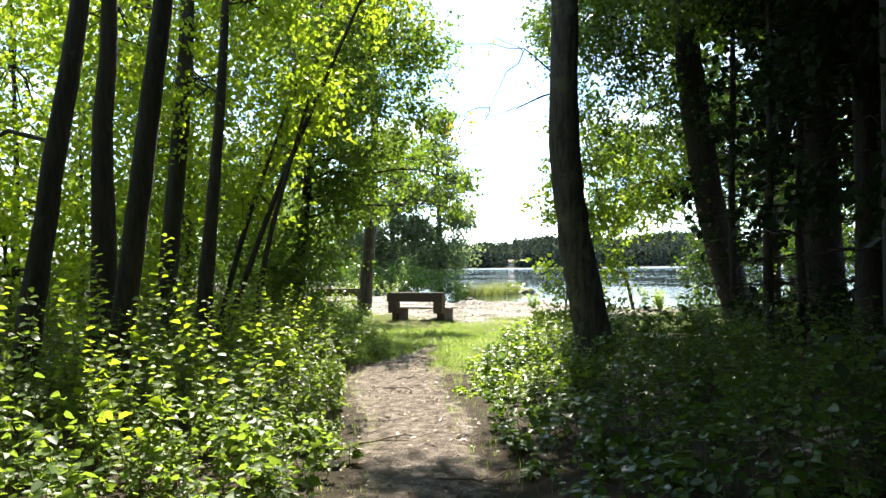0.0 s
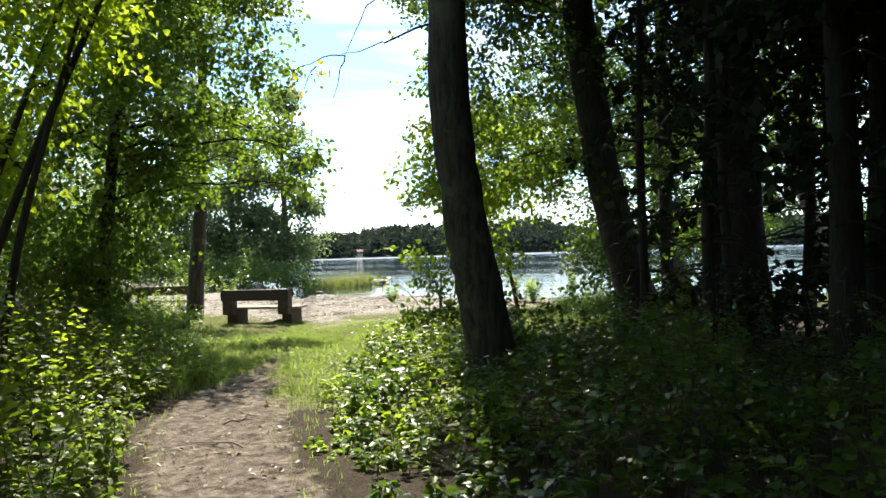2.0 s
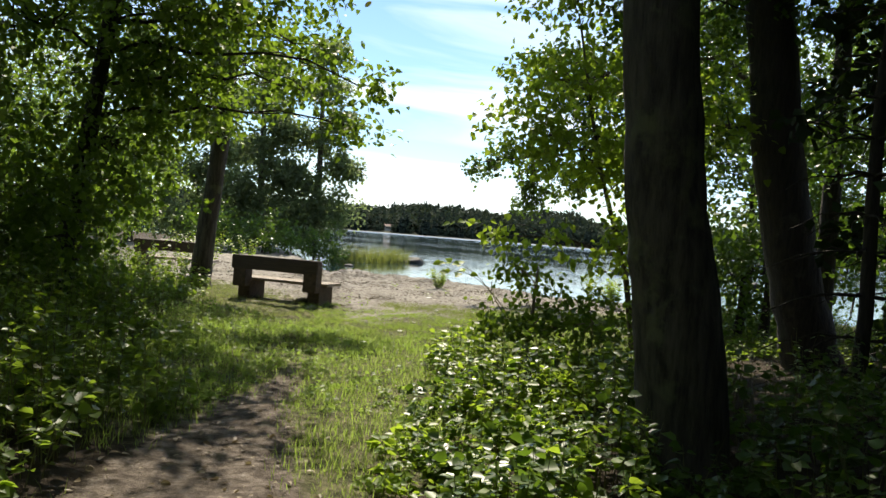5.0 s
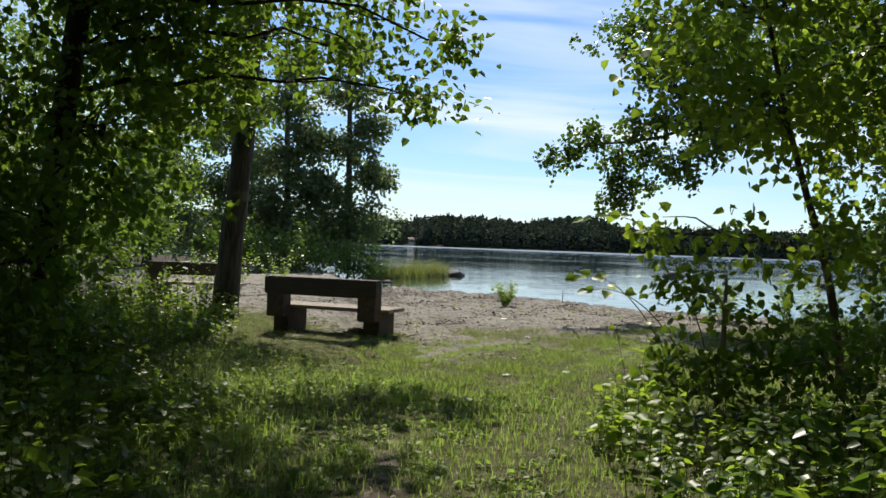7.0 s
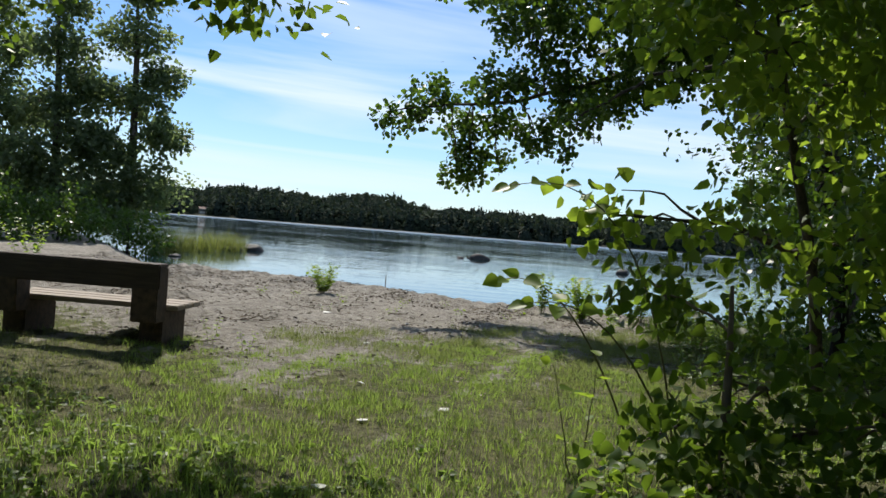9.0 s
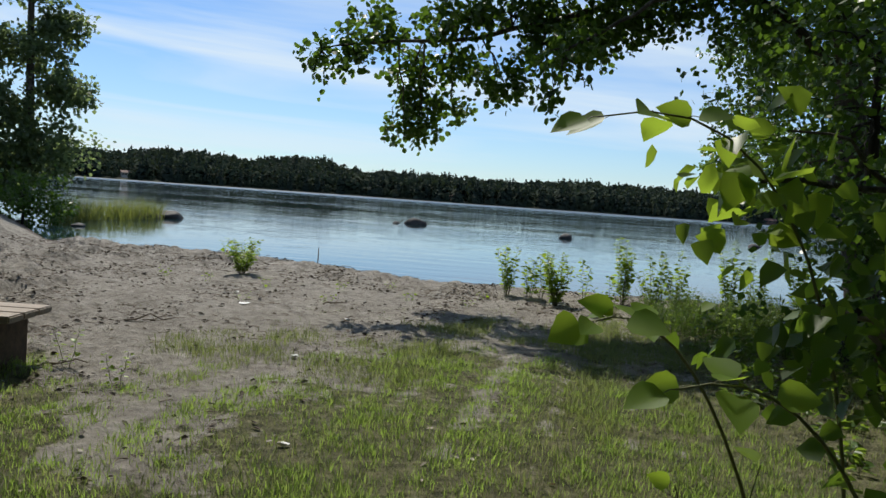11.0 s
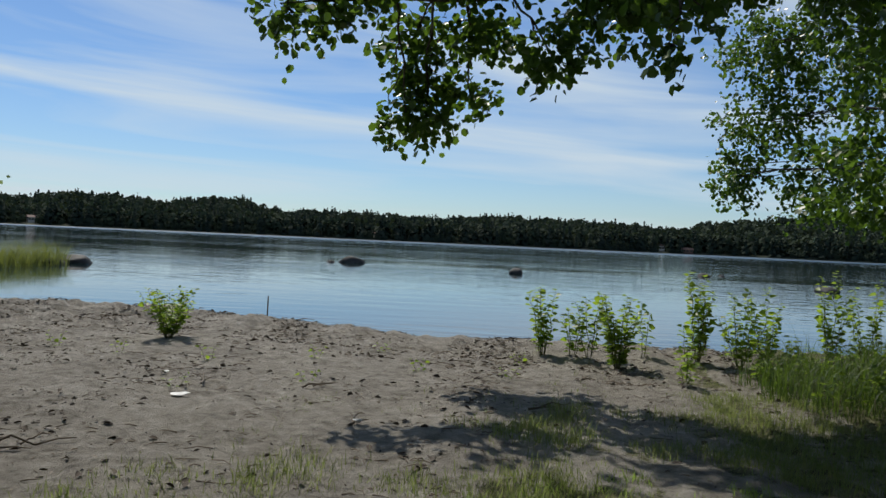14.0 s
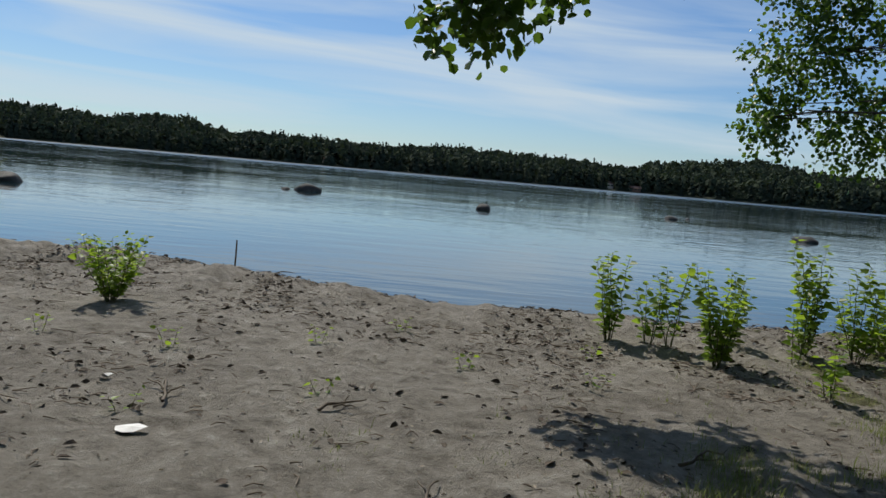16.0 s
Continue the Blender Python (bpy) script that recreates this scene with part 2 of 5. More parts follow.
MOSSY_BARK = bark_material("mossy_bark", (0.014, 0.012, 0.009), (0.075, 0.065, 0.05), (0.085, 0.09, 0.05), 0.56, 16)
# Darker leaf copy: the shaded side of crowns is put into its colour.
SHADE_LEAF = leaf_material("shade_toned_leaf", (0.03, 0.06, 0.014), (0.055, 0.1, 0.022), (0.1, 0.16, 0.032), (0.26, 0.4, 0.03), 0.42, 0.45)
DARK_BARK = bark_material("spruce_bark", (0.012, 0.01, 0.008), (0.045, 0.035, 0.028), (0.07, 0.06, 0.05), 0.62)
TWIG_BARK = plain_material("twig_bark", (0.07, 0.052, 0.036), (0.24, 0.19, 0.14), 3)
GREEN_STEM = plain_material("green_stem", (0.08, 0.1, 0.03), (0.16, 0.15, 0.06), 20, 0.6, 0)
GROUND = ground_material()
WATER = water_material()
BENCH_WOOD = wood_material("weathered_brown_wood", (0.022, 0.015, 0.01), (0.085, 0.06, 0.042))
BENCH_SEAT = wood_material("pale_seat_wood", (0.16, 0.13, 0.1), (0.38, 0.32, 0.26))
BENCH_BLOCK = plain_material("stained_support", (0.04, 0.027, 0.018), (0.11, 0.072, 0.046), 14, 0.85)
STONE = plain_material("wet_granite", (0.01, 0.01, 0.0095), (0.04, 0.039, 0.036), 5, 0.75, 0.5)
SOFT_WHITE = plain_material("white_scrap", (0.7, 0.69, 0.66), (0.85, 0.84, 0.82), 20, 0.7, 0)
PLASTER = plain_material("pale_wall", (0.4, 0.39, 0.36), (0.55, 0.53, 0.49), 2, 0.8, 0)
RED_WALL = plain_material("red_brown_wall", (0.1, 0.055, 0.04), (0.15, 0.08, 0.06), 2, 0.8, 0)
ROOF = plain_material("house_roof", (0.1, 0.06, 0.05), (0.17, 0.1, 0.08), 3, 0.8, 0)
PANE = plain_material("dark_pane", (0.02, 0.025, 0.03), (0.04, 0.045, 0.05), 2, 0.1, 0)
# Far tree colours are tinted bluish to stand in for haze.
FAR_SPRUCE = leaf_material("haze_tinted_spruce", (0.016, 0.026, 0.02), (0.022, 0.035, 0.025), (0.032, 0.046, 0.031), (0.04, 0.06, 0.035), 0.1, 1.0)
FAR_BIRCH = leaf_material("haze_tinted_birch", (0.024, 0.036, 0.023), (0.03, 0.045, 0.026), (0.042, 0.058, 0.031), (0.06, 0.085, 0.04), 0.12, 1.0)
FAR_GROUND = plain_material("far_bank", (0.02, 0.028, 0.012), (0.06, 0.065, 0.03), 0.08, 0.95, 0)

# ---- mesh helpers ----
rng = np.random.default_rng(7)


def link(name, verts, face_groups, mat, parent=None, label="", smooth=True):
    """One mesh object from arrays: verts (n, 3) and arrays of faces, each with a fixed number of corners."""
    me = bpy.data.meshes.new(name)
    groups = [np.asarray(f, np.int32) for f in face_groups if len(f)]
    loops = np.concatenate([f.ravel() for f in groups])
    totals = np.concatenate([np.full(len(f), f.shape[1], np.int32) for f in groups])
    me.vertices.add(len(verts))
    me.vertices.foreach_set("co", np.asarray(verts, np.float32).ravel())
    me.loops.add(len(loops))
    me.loops.foreach_set("vertex_index", loops)
    me.polygons.add(len(totals))
    me.polygons.foreach_set("loop_start", np.concatenate([[0], np.cumsum(totals)[:-1]]).astype(np.int32))
    me.polygons.foreach_set("loop_total", totals)
    me.polygons.foreach_set("use_smooth", np.full(len(totals), smooth, bool))
    me.update(calc_edges=True)
    me.materials.append(mat)
    ob = new(name, me)
    if parent is not None:
        ob.parent = parent
    if label:
        ob["label"] = label
    return ob


def part(name, bm, mat, parent=None, label="", smooth=False):
    me = bpy.data.meshes.new(name)
    bm.to_mesh(me)
    bm.free()
    me.materials.append(mat)
    for f in me.polygons:
        f.use_smooth = smooth
    ob = new(name, me)
    if parent is not None:
        ob.parent = parent
    if label:
        ob["label"] = label
    return ob


def thing(name, x, y, z, label, category, group="", kind=""):
    ob = new(name)
    ob.location = (x, y, z)
    ob.empty_display_size = 0.2
    return tagged(ob, label, category, group, kind)


def unit(v):
    v = np.asarray(v, float)
    return v / np.maximum(np.linalg.norm(v, axis=-1, keepdims=True), 1e-9)


class Tubes:
    """Collects tapered round branches into one mesh."""

    def __init__(self):
        self.v, self.f, self.count = [], [], 0

    def add(self, points, radii, sides=7, wobble=0.0):
        pts, radii = np.asarray(points, float), np.asarray(radii, float)
        way = unit(np.gradient(pts, axis=0))
        side = unit(np.cross(way, np.where(np.abs(way[:, 2:3]) > 0.9, [[1.0, 0, 0]], [[0, 0, 1.0]])))
        other = np.cross(way, side)
        a = np.linspace(0, 2 * np.pi, sides, endpoint=False)
        r = radii[:, None] * (1 + wobble * rng.uniform(-1, 1, (len(pts), sides)))
        ring = pts[:, None] + r[..., None] * (np.cos(a)[None, :, None] * side[:, None] + np.sin(a)[None, :, None] * other[:, None])
        base = self.count
        i, j = np.meshgrid(np.arange(len(pts) - 1), np.arange(sides), indexing="ij")
        k = (j + 1) % sides
        self.f.append(base + np.stack([i * sides + j, i * sides + k, (i + 1) * sides + k, (i + 1) * sides + j], -1).reshape(-1, 4))
        self.v.append(ring.reshape(-1, 3))
        self.count += len(pts) * sides

    def link(self, name, mat, parent=None, label=""):
        return link(name, np.concatenate(self.v), [np.concatenate(self.f)], mat, parent, label) if self.v else None


LEAF_SHAPES = {
    "round": ([(0, 0), (0.22, 0.42), (0.72, 0.46), (1, 0), (0.72, -0.46), (0.22, -0.42)], 0.95),
    "heart": ([(0, 0), (0.12, 0.46), (0.55, 0.4), (1, 0), (0.55, -0.4), (0.12, -0.46)], 0.9),
    "long": ([(0, 0), (0.3, 0.3), (0.65, 0.26), (1, 0), (0.65, -0.26), (0.3, -0.3)], 0.85),
    "fine": ([(0, 0), (0.06, 0.3), (0.26, 0.47), (0.52, 0.42), (0.8, 0.2), (1, 0), (0.8, -0.2), (0.52, -0.42), (0.26, -0.47), (0.06, -0.3)], 0.88),
    "needle": ([(0, 0), (0.2, 0.14), (0.8, 0.12), (1, 0), (0.8, -0.12), (0.2, -0.14)], 1.0),
}


def leaf_arrays(p, d, nrm, size, shape="round", fold=0.12):
    """Folded leaves of two quads each, at p, along d, facing nrm."""
    if shape == "plain":
        d = unit(d)
        s = unit(np.cross(nrm, d))
        size = np.asarray(size)[:, None]
        v = np.stack([p, p + size * (0.42 * d + 0.42 * s), p + size * d, p + size * (0.42 * d - 0.42 * s)], 1)
        return v.reshape(-1, 3), np.arange(len(p))[:, None] * 4 + np.array([[0, 1, 2, 3]])
    outline, wide = LEAF_SHAPES[shape]
    d = unit(d)
    s = unit(np.cross(nrm, d))
    up = np.cross(d, s)
    t = np.array(outline)
    size = np.asarray(size)[:, None, None]
    lift = np.abs(t[:, 1]) * fold * 2 - t[:, 0] ** 2 * 0.14
    v = p[:, None] + size * (t[None, :, :1] * d[:, None] + wide * t[None, :, 1:2] * s[:, None] + lift[None, :, None] * up[:, None])
    m = len(outline)
    base = np.arange(len(p))[:, None] * m
    f = np.concatenate([base + np.arange(m // 2 + 1)[None], base + np.array([[0, *range(m // 2, m)]])])
    return v.reshape(-1, 3), f


def spread_leaves(twigs, ways, per, size, shape="round", length=0.35, droop=0.35, scatter=0.06, flat=0.7):
    """Leaves along short twigs that start at twigs and run along ways."""
    n = len(twigs) * per
    i = np.repeat(np.arange(len(twigs)), per)
    u = rng.uniform(0.0, 1.0, n)
    way = unit(ways)[i]
    p = twigs[i] + way * (u * length)[:, None] + rng.normal(0, scatter, (n, 3))
    p[:, 2] -= droop * 0.35 * u ** 2 * length
    d = way * 0.5 + rng.normal(0, 0.6, (n, 3)) + np.array([0, 0, -droop])
    nrm = np.array([0, 0, flat]) + rng.normal(0, 0.55, (n, 3))
    return leaf_arrays(p, d, nrm, rng.uniform(0.65, 1.2, n) * size, shape)


def puff_points(c, r, n, hollow=0.35):
    d = unit(rng.normal(0, 1, (n, 3)))
    k = rng.uniform(hollow ** 3, 1, n) ** (1 / 3)
    lump = 1 + 0.28 * np.sin(d[:, 0] * 5 + c[0] * 3) * np.sin(d[:, 1] * 6 + c[1]) + 0.18 * np.sin(d[:, 2] * 9 + c[2] * 5)
    return np.asarray(c) + d * np.asarray(r) * (k * lump)[:, None], d


def bent(a, b, n=7, sag=0.0, wobble=0.04):
    a, b = np.asarray(a, float), np.asarray(b, float)
    t = np.linspace(0, 1, n)[:, None]
    p = a + (b - a) * t
    size = np.linalg.norm(b - a)
    p += np.sin(np.pi * t) * np.array([0, 0, sag])
    w = rng.normal(0, wobble * size, (n, 3))
    w[0], w[-1] = 0, 0
    return p + w


def broadleaf(name, label, stem, radii, puffs, leaf_mat, bark, leaf=0.07, shape="round", per=14, twig=0.4, group="", droop=0.35, category="tree", bare=(), limbs=()):
    """A tree: stem is its line of places, puffs are (x, y, z, rx, ry, rz, twigs) about which its limbs end in leafy twigs."""
    root = thing(name, *stem[0], label, category, group)
    home = np.array(stem[0], float)
    st = np.array(stem, float)
    k = np.linspace(0, 1, len(st))
    fine = np.linspace(0, 1, max(10, 5 * len(st)))
    line = np.stack([np.interp(fine, k, st[:, i]) for i in range(3)], 1)
    for _ in range(4):
        line[1:-1] = (line[:-2] + 2 * line[1:-1] + line[2:]) / 4
    line[1:-1] += rng.normal(0, radii[0] * 0.025, (len(line) - 2, 3)) * (1, 1, 0)
    rad = np.interp(fine, np.linspace(0, 1, len(radii)), radii)
    rad[0] *= 1.35
    tr = Tubes()
    tr.add(line - home, rad, 12, 0.05)
    tr.link("trunk", bark, root)
    br, vs, fs, count = Tubes(), [], [], 0
    hold, hold_r = line[2:], rad[2:]
    for pts, r0, r1 in limbs:
        pts = np.array(pts, float)
        t0 = np.linspace(0, 1, len(pts))
        t1 = np.linspace(0, 1, 22)
        curve = np.stack([np.interp(t1, t0, pts[:, i]) for i in range(3)], 1) + rng.normal(0, 0.015, (22, 3))
        lt = Tubes()
        lt.add(curve - home, np.linspace(r0, r1, 22), 7)
        lt.link("limb", bark, root)
        hold, hold_r = np.concatenate([hold, curve]), np.concatenate([hold_r, np.linspace(r0, r1, 22)])
    for px, py, pz, rx, ry, rz, n in puffs:
        c = np.array((px, py, pz))
        reach = np.linalg.norm((hold - c) * (1, 1, 1.15) + np.array((0, 0, 0.3)), axis=1) + np.where(hold[:, 2] > pz, 0.8, 0) * (len(limbs) == 0)
        at = int(np.argmin(reach))
        a = hold[at]
        far = np.linalg.norm(c - a)
        r0 = min(hold_r[at] * 0.55, 0.006 + 0.007 * far + 0.006 * max(rx, rz))
        limb = bent(a, c, 8, 0.06 * far, 0.02)
        lt = Tubes()
        lt.add(limb - home, np.linspace(r0, 0.008, 8), 6)
        lt.link("limb", bark, root)
        pts, d = puff_points(c, (rx, ry, rz), n)
        hubs = limb[rng.integers(4, 8, max(3, n // 9))] + rng.normal(0, 0.25, (max(3, n // 9), 3)) * (rx, ry, rz)
        for hb in hubs[: 26]:
            far_tip = c + (hb - c) * 1.2
            br.add(bent(limb[rng.integers(3, 8)], far_tip, 5, 0.03, 0.04) - home, np.linspace(0.011 + 0.004 * rx, 0.003, 5), 4)
        way = d * (1, 1, 0.6) + rng.normal(0, 0.35, d.shape) + np.array([0, 0, -droop * 0.4])
        v, f = spread_leaves(pts - unit(way) * twig * 0.5 - home, way, per, leaf, shape, twig, droop, leaf * 0.8)
        vs.append(v)
        fs.append(f + count)
        count += len(v)
    for a, b in bare:
        br.add(bent(a, b, 7, 0.05, 0.05) - home, np.linspace(0.02, 0.003, 7), 5)
    tagged(br.link("twig_spray", bark, root), kind="stuff")
    if vs:
        link("crown", np.concatenate(vs), [np.concatenate(fs)], leaf_mat, root)
    return root

# ---- ground, water, far bank ----
SHORE_X = [-300, -60, -30, -15, -4, -1, 0, 0.3, 1.7, 3, 4.7, 5.9, 6.7, 8.2, 10.5, 14, 20, 40, 100, 300]
SHORE_Y = [190, 125, 95, 80, 62, 53, 44, 41.8, 39.2, 37.6, 36.2, 34.5, 33.0, 31.7, 30.2, 28.9, 27.3, 23, 10, -40]
SAND_X = [-9, -4, -2.4, -1, 0.2, 0.5, 0.95, 1.4, 2.1, 3, 5.5, 7.5, 10]
SAND_Y = [36, 31, 29.3, 26.4, 25.0, 22.8, 22.5, 23.6, 23.9, 24.4, 25.4, 27.2, 29.5]


def shore_gap(x, y):
    """Metres from the waterline, positive on land."""
    slope = (np.interp(x + 0.6, SHORE_X, SHORE_Y) - np.interp(x - 0.6, SHORE_X, SHORE_Y)) / 1.2
    return (np.interp(x, SHORE_X, SHORE_Y) - y) / np.sqrt(1 + slope ** 2)


def ripple(x, y, s, k=0.0):
    return (np.sin(x * 1.7 * s + 1.3 + k) * np.sin(y * 1.3 * s + 0.7 - k) + 0.6 * np.sin(x * 3.1 * s - y * 2.3 * s + k) + 0.4 * np.sin(y * 5.3 * s + x * 4.1 * s + 2 * k)) / 2


def path_gap(x, y):
    mid = np.interp(y, [-5, 6, 9, 12, 14, 17, 21], [0.1, -0.05, -0.25, -0.65, -0.72, -0.35, 0.1])
    half = np.interp(y, [-5, 5, 9, 13, 15, 17, 20], [0.46, 0.42, 0.46, 0.62, 0.36, 0.1, -0.3])
    return half - np.abs(x - mid)


def height(x, y):
    g = shore_gap(x, y)
    land = 0.03 * ripple(x, y, 0.5) + 0.02 * ripple(x, y, 1.9, 1.0)
    side = np.clip((np.abs(x + 0.1) - 1.2) / 3.0, 0, 1)
    land = land + side * np.interp(y, [0, 16, 21], [0.12, 0.12, 0.0]) * (1 + 0.5 * ripple(x, y, 0.9, 2.0))
    land = land + 0.06 * np.exp(-((g - 1.1) / 0.7) ** 2) * (1 + 1.2 * ripple(x, y, 2.2, 0.4)) + 0.15 * np.exp(-((g - 1.9) / 1.4) ** 2) * np.clip((6.2 - x) / 3, 0.1, 1) * ripple(x, y, 2.0, 1.1) + 0.09 * np.exp(-((g - 1.7) / 1.3) ** 2) * np.clip((6.5 - x) / 3, 0.15, 1) * ripple(x, y, 3.3, 0.2)
    rough = np.clip((y - 21) / 4, 0, 1) * (0.016 * ripple(x, y, 3.7, 0.8) + 0.016 * ripple(x, y, 7.3, 2.6)) * (1 + 1.8 * np.exp(-((g - 1.6) / 1.3) ** 2))
    land = land + np.where(g > 0, rough, 0)
    land = land + np.clip(path_gap(x, y) + 0.35, 0, 0.4) * (y < 19) * (0.05 * ripple(x, y, 2.3, 1.4) + 0.045 * ripple(x, y, 4.3, 0.3))
    bank = WATER_Z + np.where(g > 0, 0.19 * np.clip(g, 0, 50), np.clip(0.16 * g, -1.4, 0)) + 0.012 * ripple(x, y, 3, 2)
    t = np.clip((g - 0.1) / 2.0, 0, 1)
    return np.where(g > 2.1, land, np.minimum(bank, land) * (1 - t) + land * t)


def zones(x, y):
    g = shore_gap(x, y)
    soft = 0.5 * ripple(x, y, 1.1) + 0.35 * ripple(x, y, 2.7, 1.5)
    sand = np.clip((y - np.interp(x, SAND_X, SAND_Y)) / 3.2 + 0.5 + 1.0 * soft + 0.5 * ripple(x, y, 6.1, 0.5), 0, 1)
    sand = np.where((x > 10) | (x < -9) | (g < -0.5), np.where(g < 1.5, 1.0, 0.0), sand)
    path = np.clip(path_gap(x, y) / 0.5 + 0.5 + 0.4 * soft, 0, 1) * (y < 20.5)
    grass = np.clip(np.minimum((y - 13.5 - 1.2 * np.abs(x)) / 2.5, 4 - np.abs(x - 0.8)) + 0.6 + 0.5 * soft, 0, 1)
    grass = np.maximum(grass, np.clip((y - 20.5) / 2, 0, 1) * (x > -6))
    return sand, grass, path


def axis(parts):
    return np.unique(np.round(np.concatenate([np.linspace(a, b, n) for a, b, n in parts]), 4))


def build_ground():
    xs = axis([(-900, -60, 16), (-60, -14, 24), (-14, -4, 50), (-4, 11, 190), (11, 16, 24), (16, 60, 24), (60, 1500, 20)])
    ys = axis([(-400, -30, 10), (-30, -2, 16), (-2, 4, 30), (4, 22, 150), (22, 42, 240), (42, 70, 60), (70, 200, 16), (200, 1200, 12)])
    x, y = np.meshgrid(xs, ys, indexing="ij")
    z = height(x, y)
    v = np.stack([x, y, z], -1).reshape(-1, 3)
    i, j = np.meshgrid(np.arange(len(xs) - 1), np.arange(len(ys) - 1), indexing="ij")
    m = len(ys)
    f = np.stack([i * m + j, (i + 1) * m + j, (i + 1) * m + j + 1, i * m + j + 1], -1).reshape(-1, 4)
    ob = link("ground", v, [f], GROUND)
    sand, grass, path = zones(v[:, 0], v[:, 1])
    col = ob.data.color_attributes.new("zone", "FLOAT_COLOR", "POINT")
    col.data.foreach_set("color", np.stack([sand, grass, path, np.ones_like(sand)], 1).astype(np.float32).ravel())
    tagged(ob, "sandy shore, worn earth path and forest floor", "ground", kind="structure")


def build_water():
    v = np.array([(-1200, 20, WATER_Z), (2500, -600, WATER_Z), (2500, 2500, WATER_Z), (-1200, 2500, WATER_Z)])
    ob = link("water", v, [np.array([[0, 1, 2, 3]])], WATER)
    tagged(ob, "calm blue grey lake water with faint ripples", "lake", kind="structure")


HOUSES = ((4.35, 9, 6, 5, 3.6, PLASTER, "white house among trees on the far shore", 1.5), (6.3, 30, 5, 4, 3, PLASTER, "pale house half hidden in far trees", 3.5),
          (25.5, 22, 8, 4, 2.2, PLASTER, "long pale house among far trees", 2.2), (44.3, 10, 6, 5, 4, PLASTER, "white villa on the far lake shore", 1.2),
          (46.0, 4, 8, 5, 2.8, RED_WALL, "red brown boat house with a broad roof", 0.6), (50.3, 14, 4.5, 3.5, 2.2, PLASTER, "small pale cabin in far woods", 1.2))


def far_radius(b):
    return 455 + 14 * np.sin(b * 9) + 9 * np.sin(b * 23 + 1)


def far_top(b):
    """Height of the treetops of the far bank above the lake, by bearing in degrees."""
    return np.interp(b, [-60, -12, 0, 2.6, 4.4, 6.6, 9.2, 12.2, 13.6, 16.4, 17.9, 19.35, 21.5, 24.5, 27.6, 30.6, 34.4, 36.6, 39.6, 43.6, 45.4, 47, 48.5, 53.5, 55.2, 57, 70, 110],
                     [15, 14, 13.5, 14, 14.6, 17.2, 16.6, 14.8, 18, 19.4, 16, 12.8, 13.6, 13.6, 12.9, 13.4, 15.6, 14.5, 14.5, 13.8, 12, 16.6, 18.2, 21.5, 19, 17.4, 16, 14])


def far_ground(b, d):
    rise = np.clip(far_top(b) - 6.5, 1.5, 30) * (1 + d / 455)
    return WATER_Z + 0.35 + rise * np.clip(d / 130, 0, 1) ** 0.9


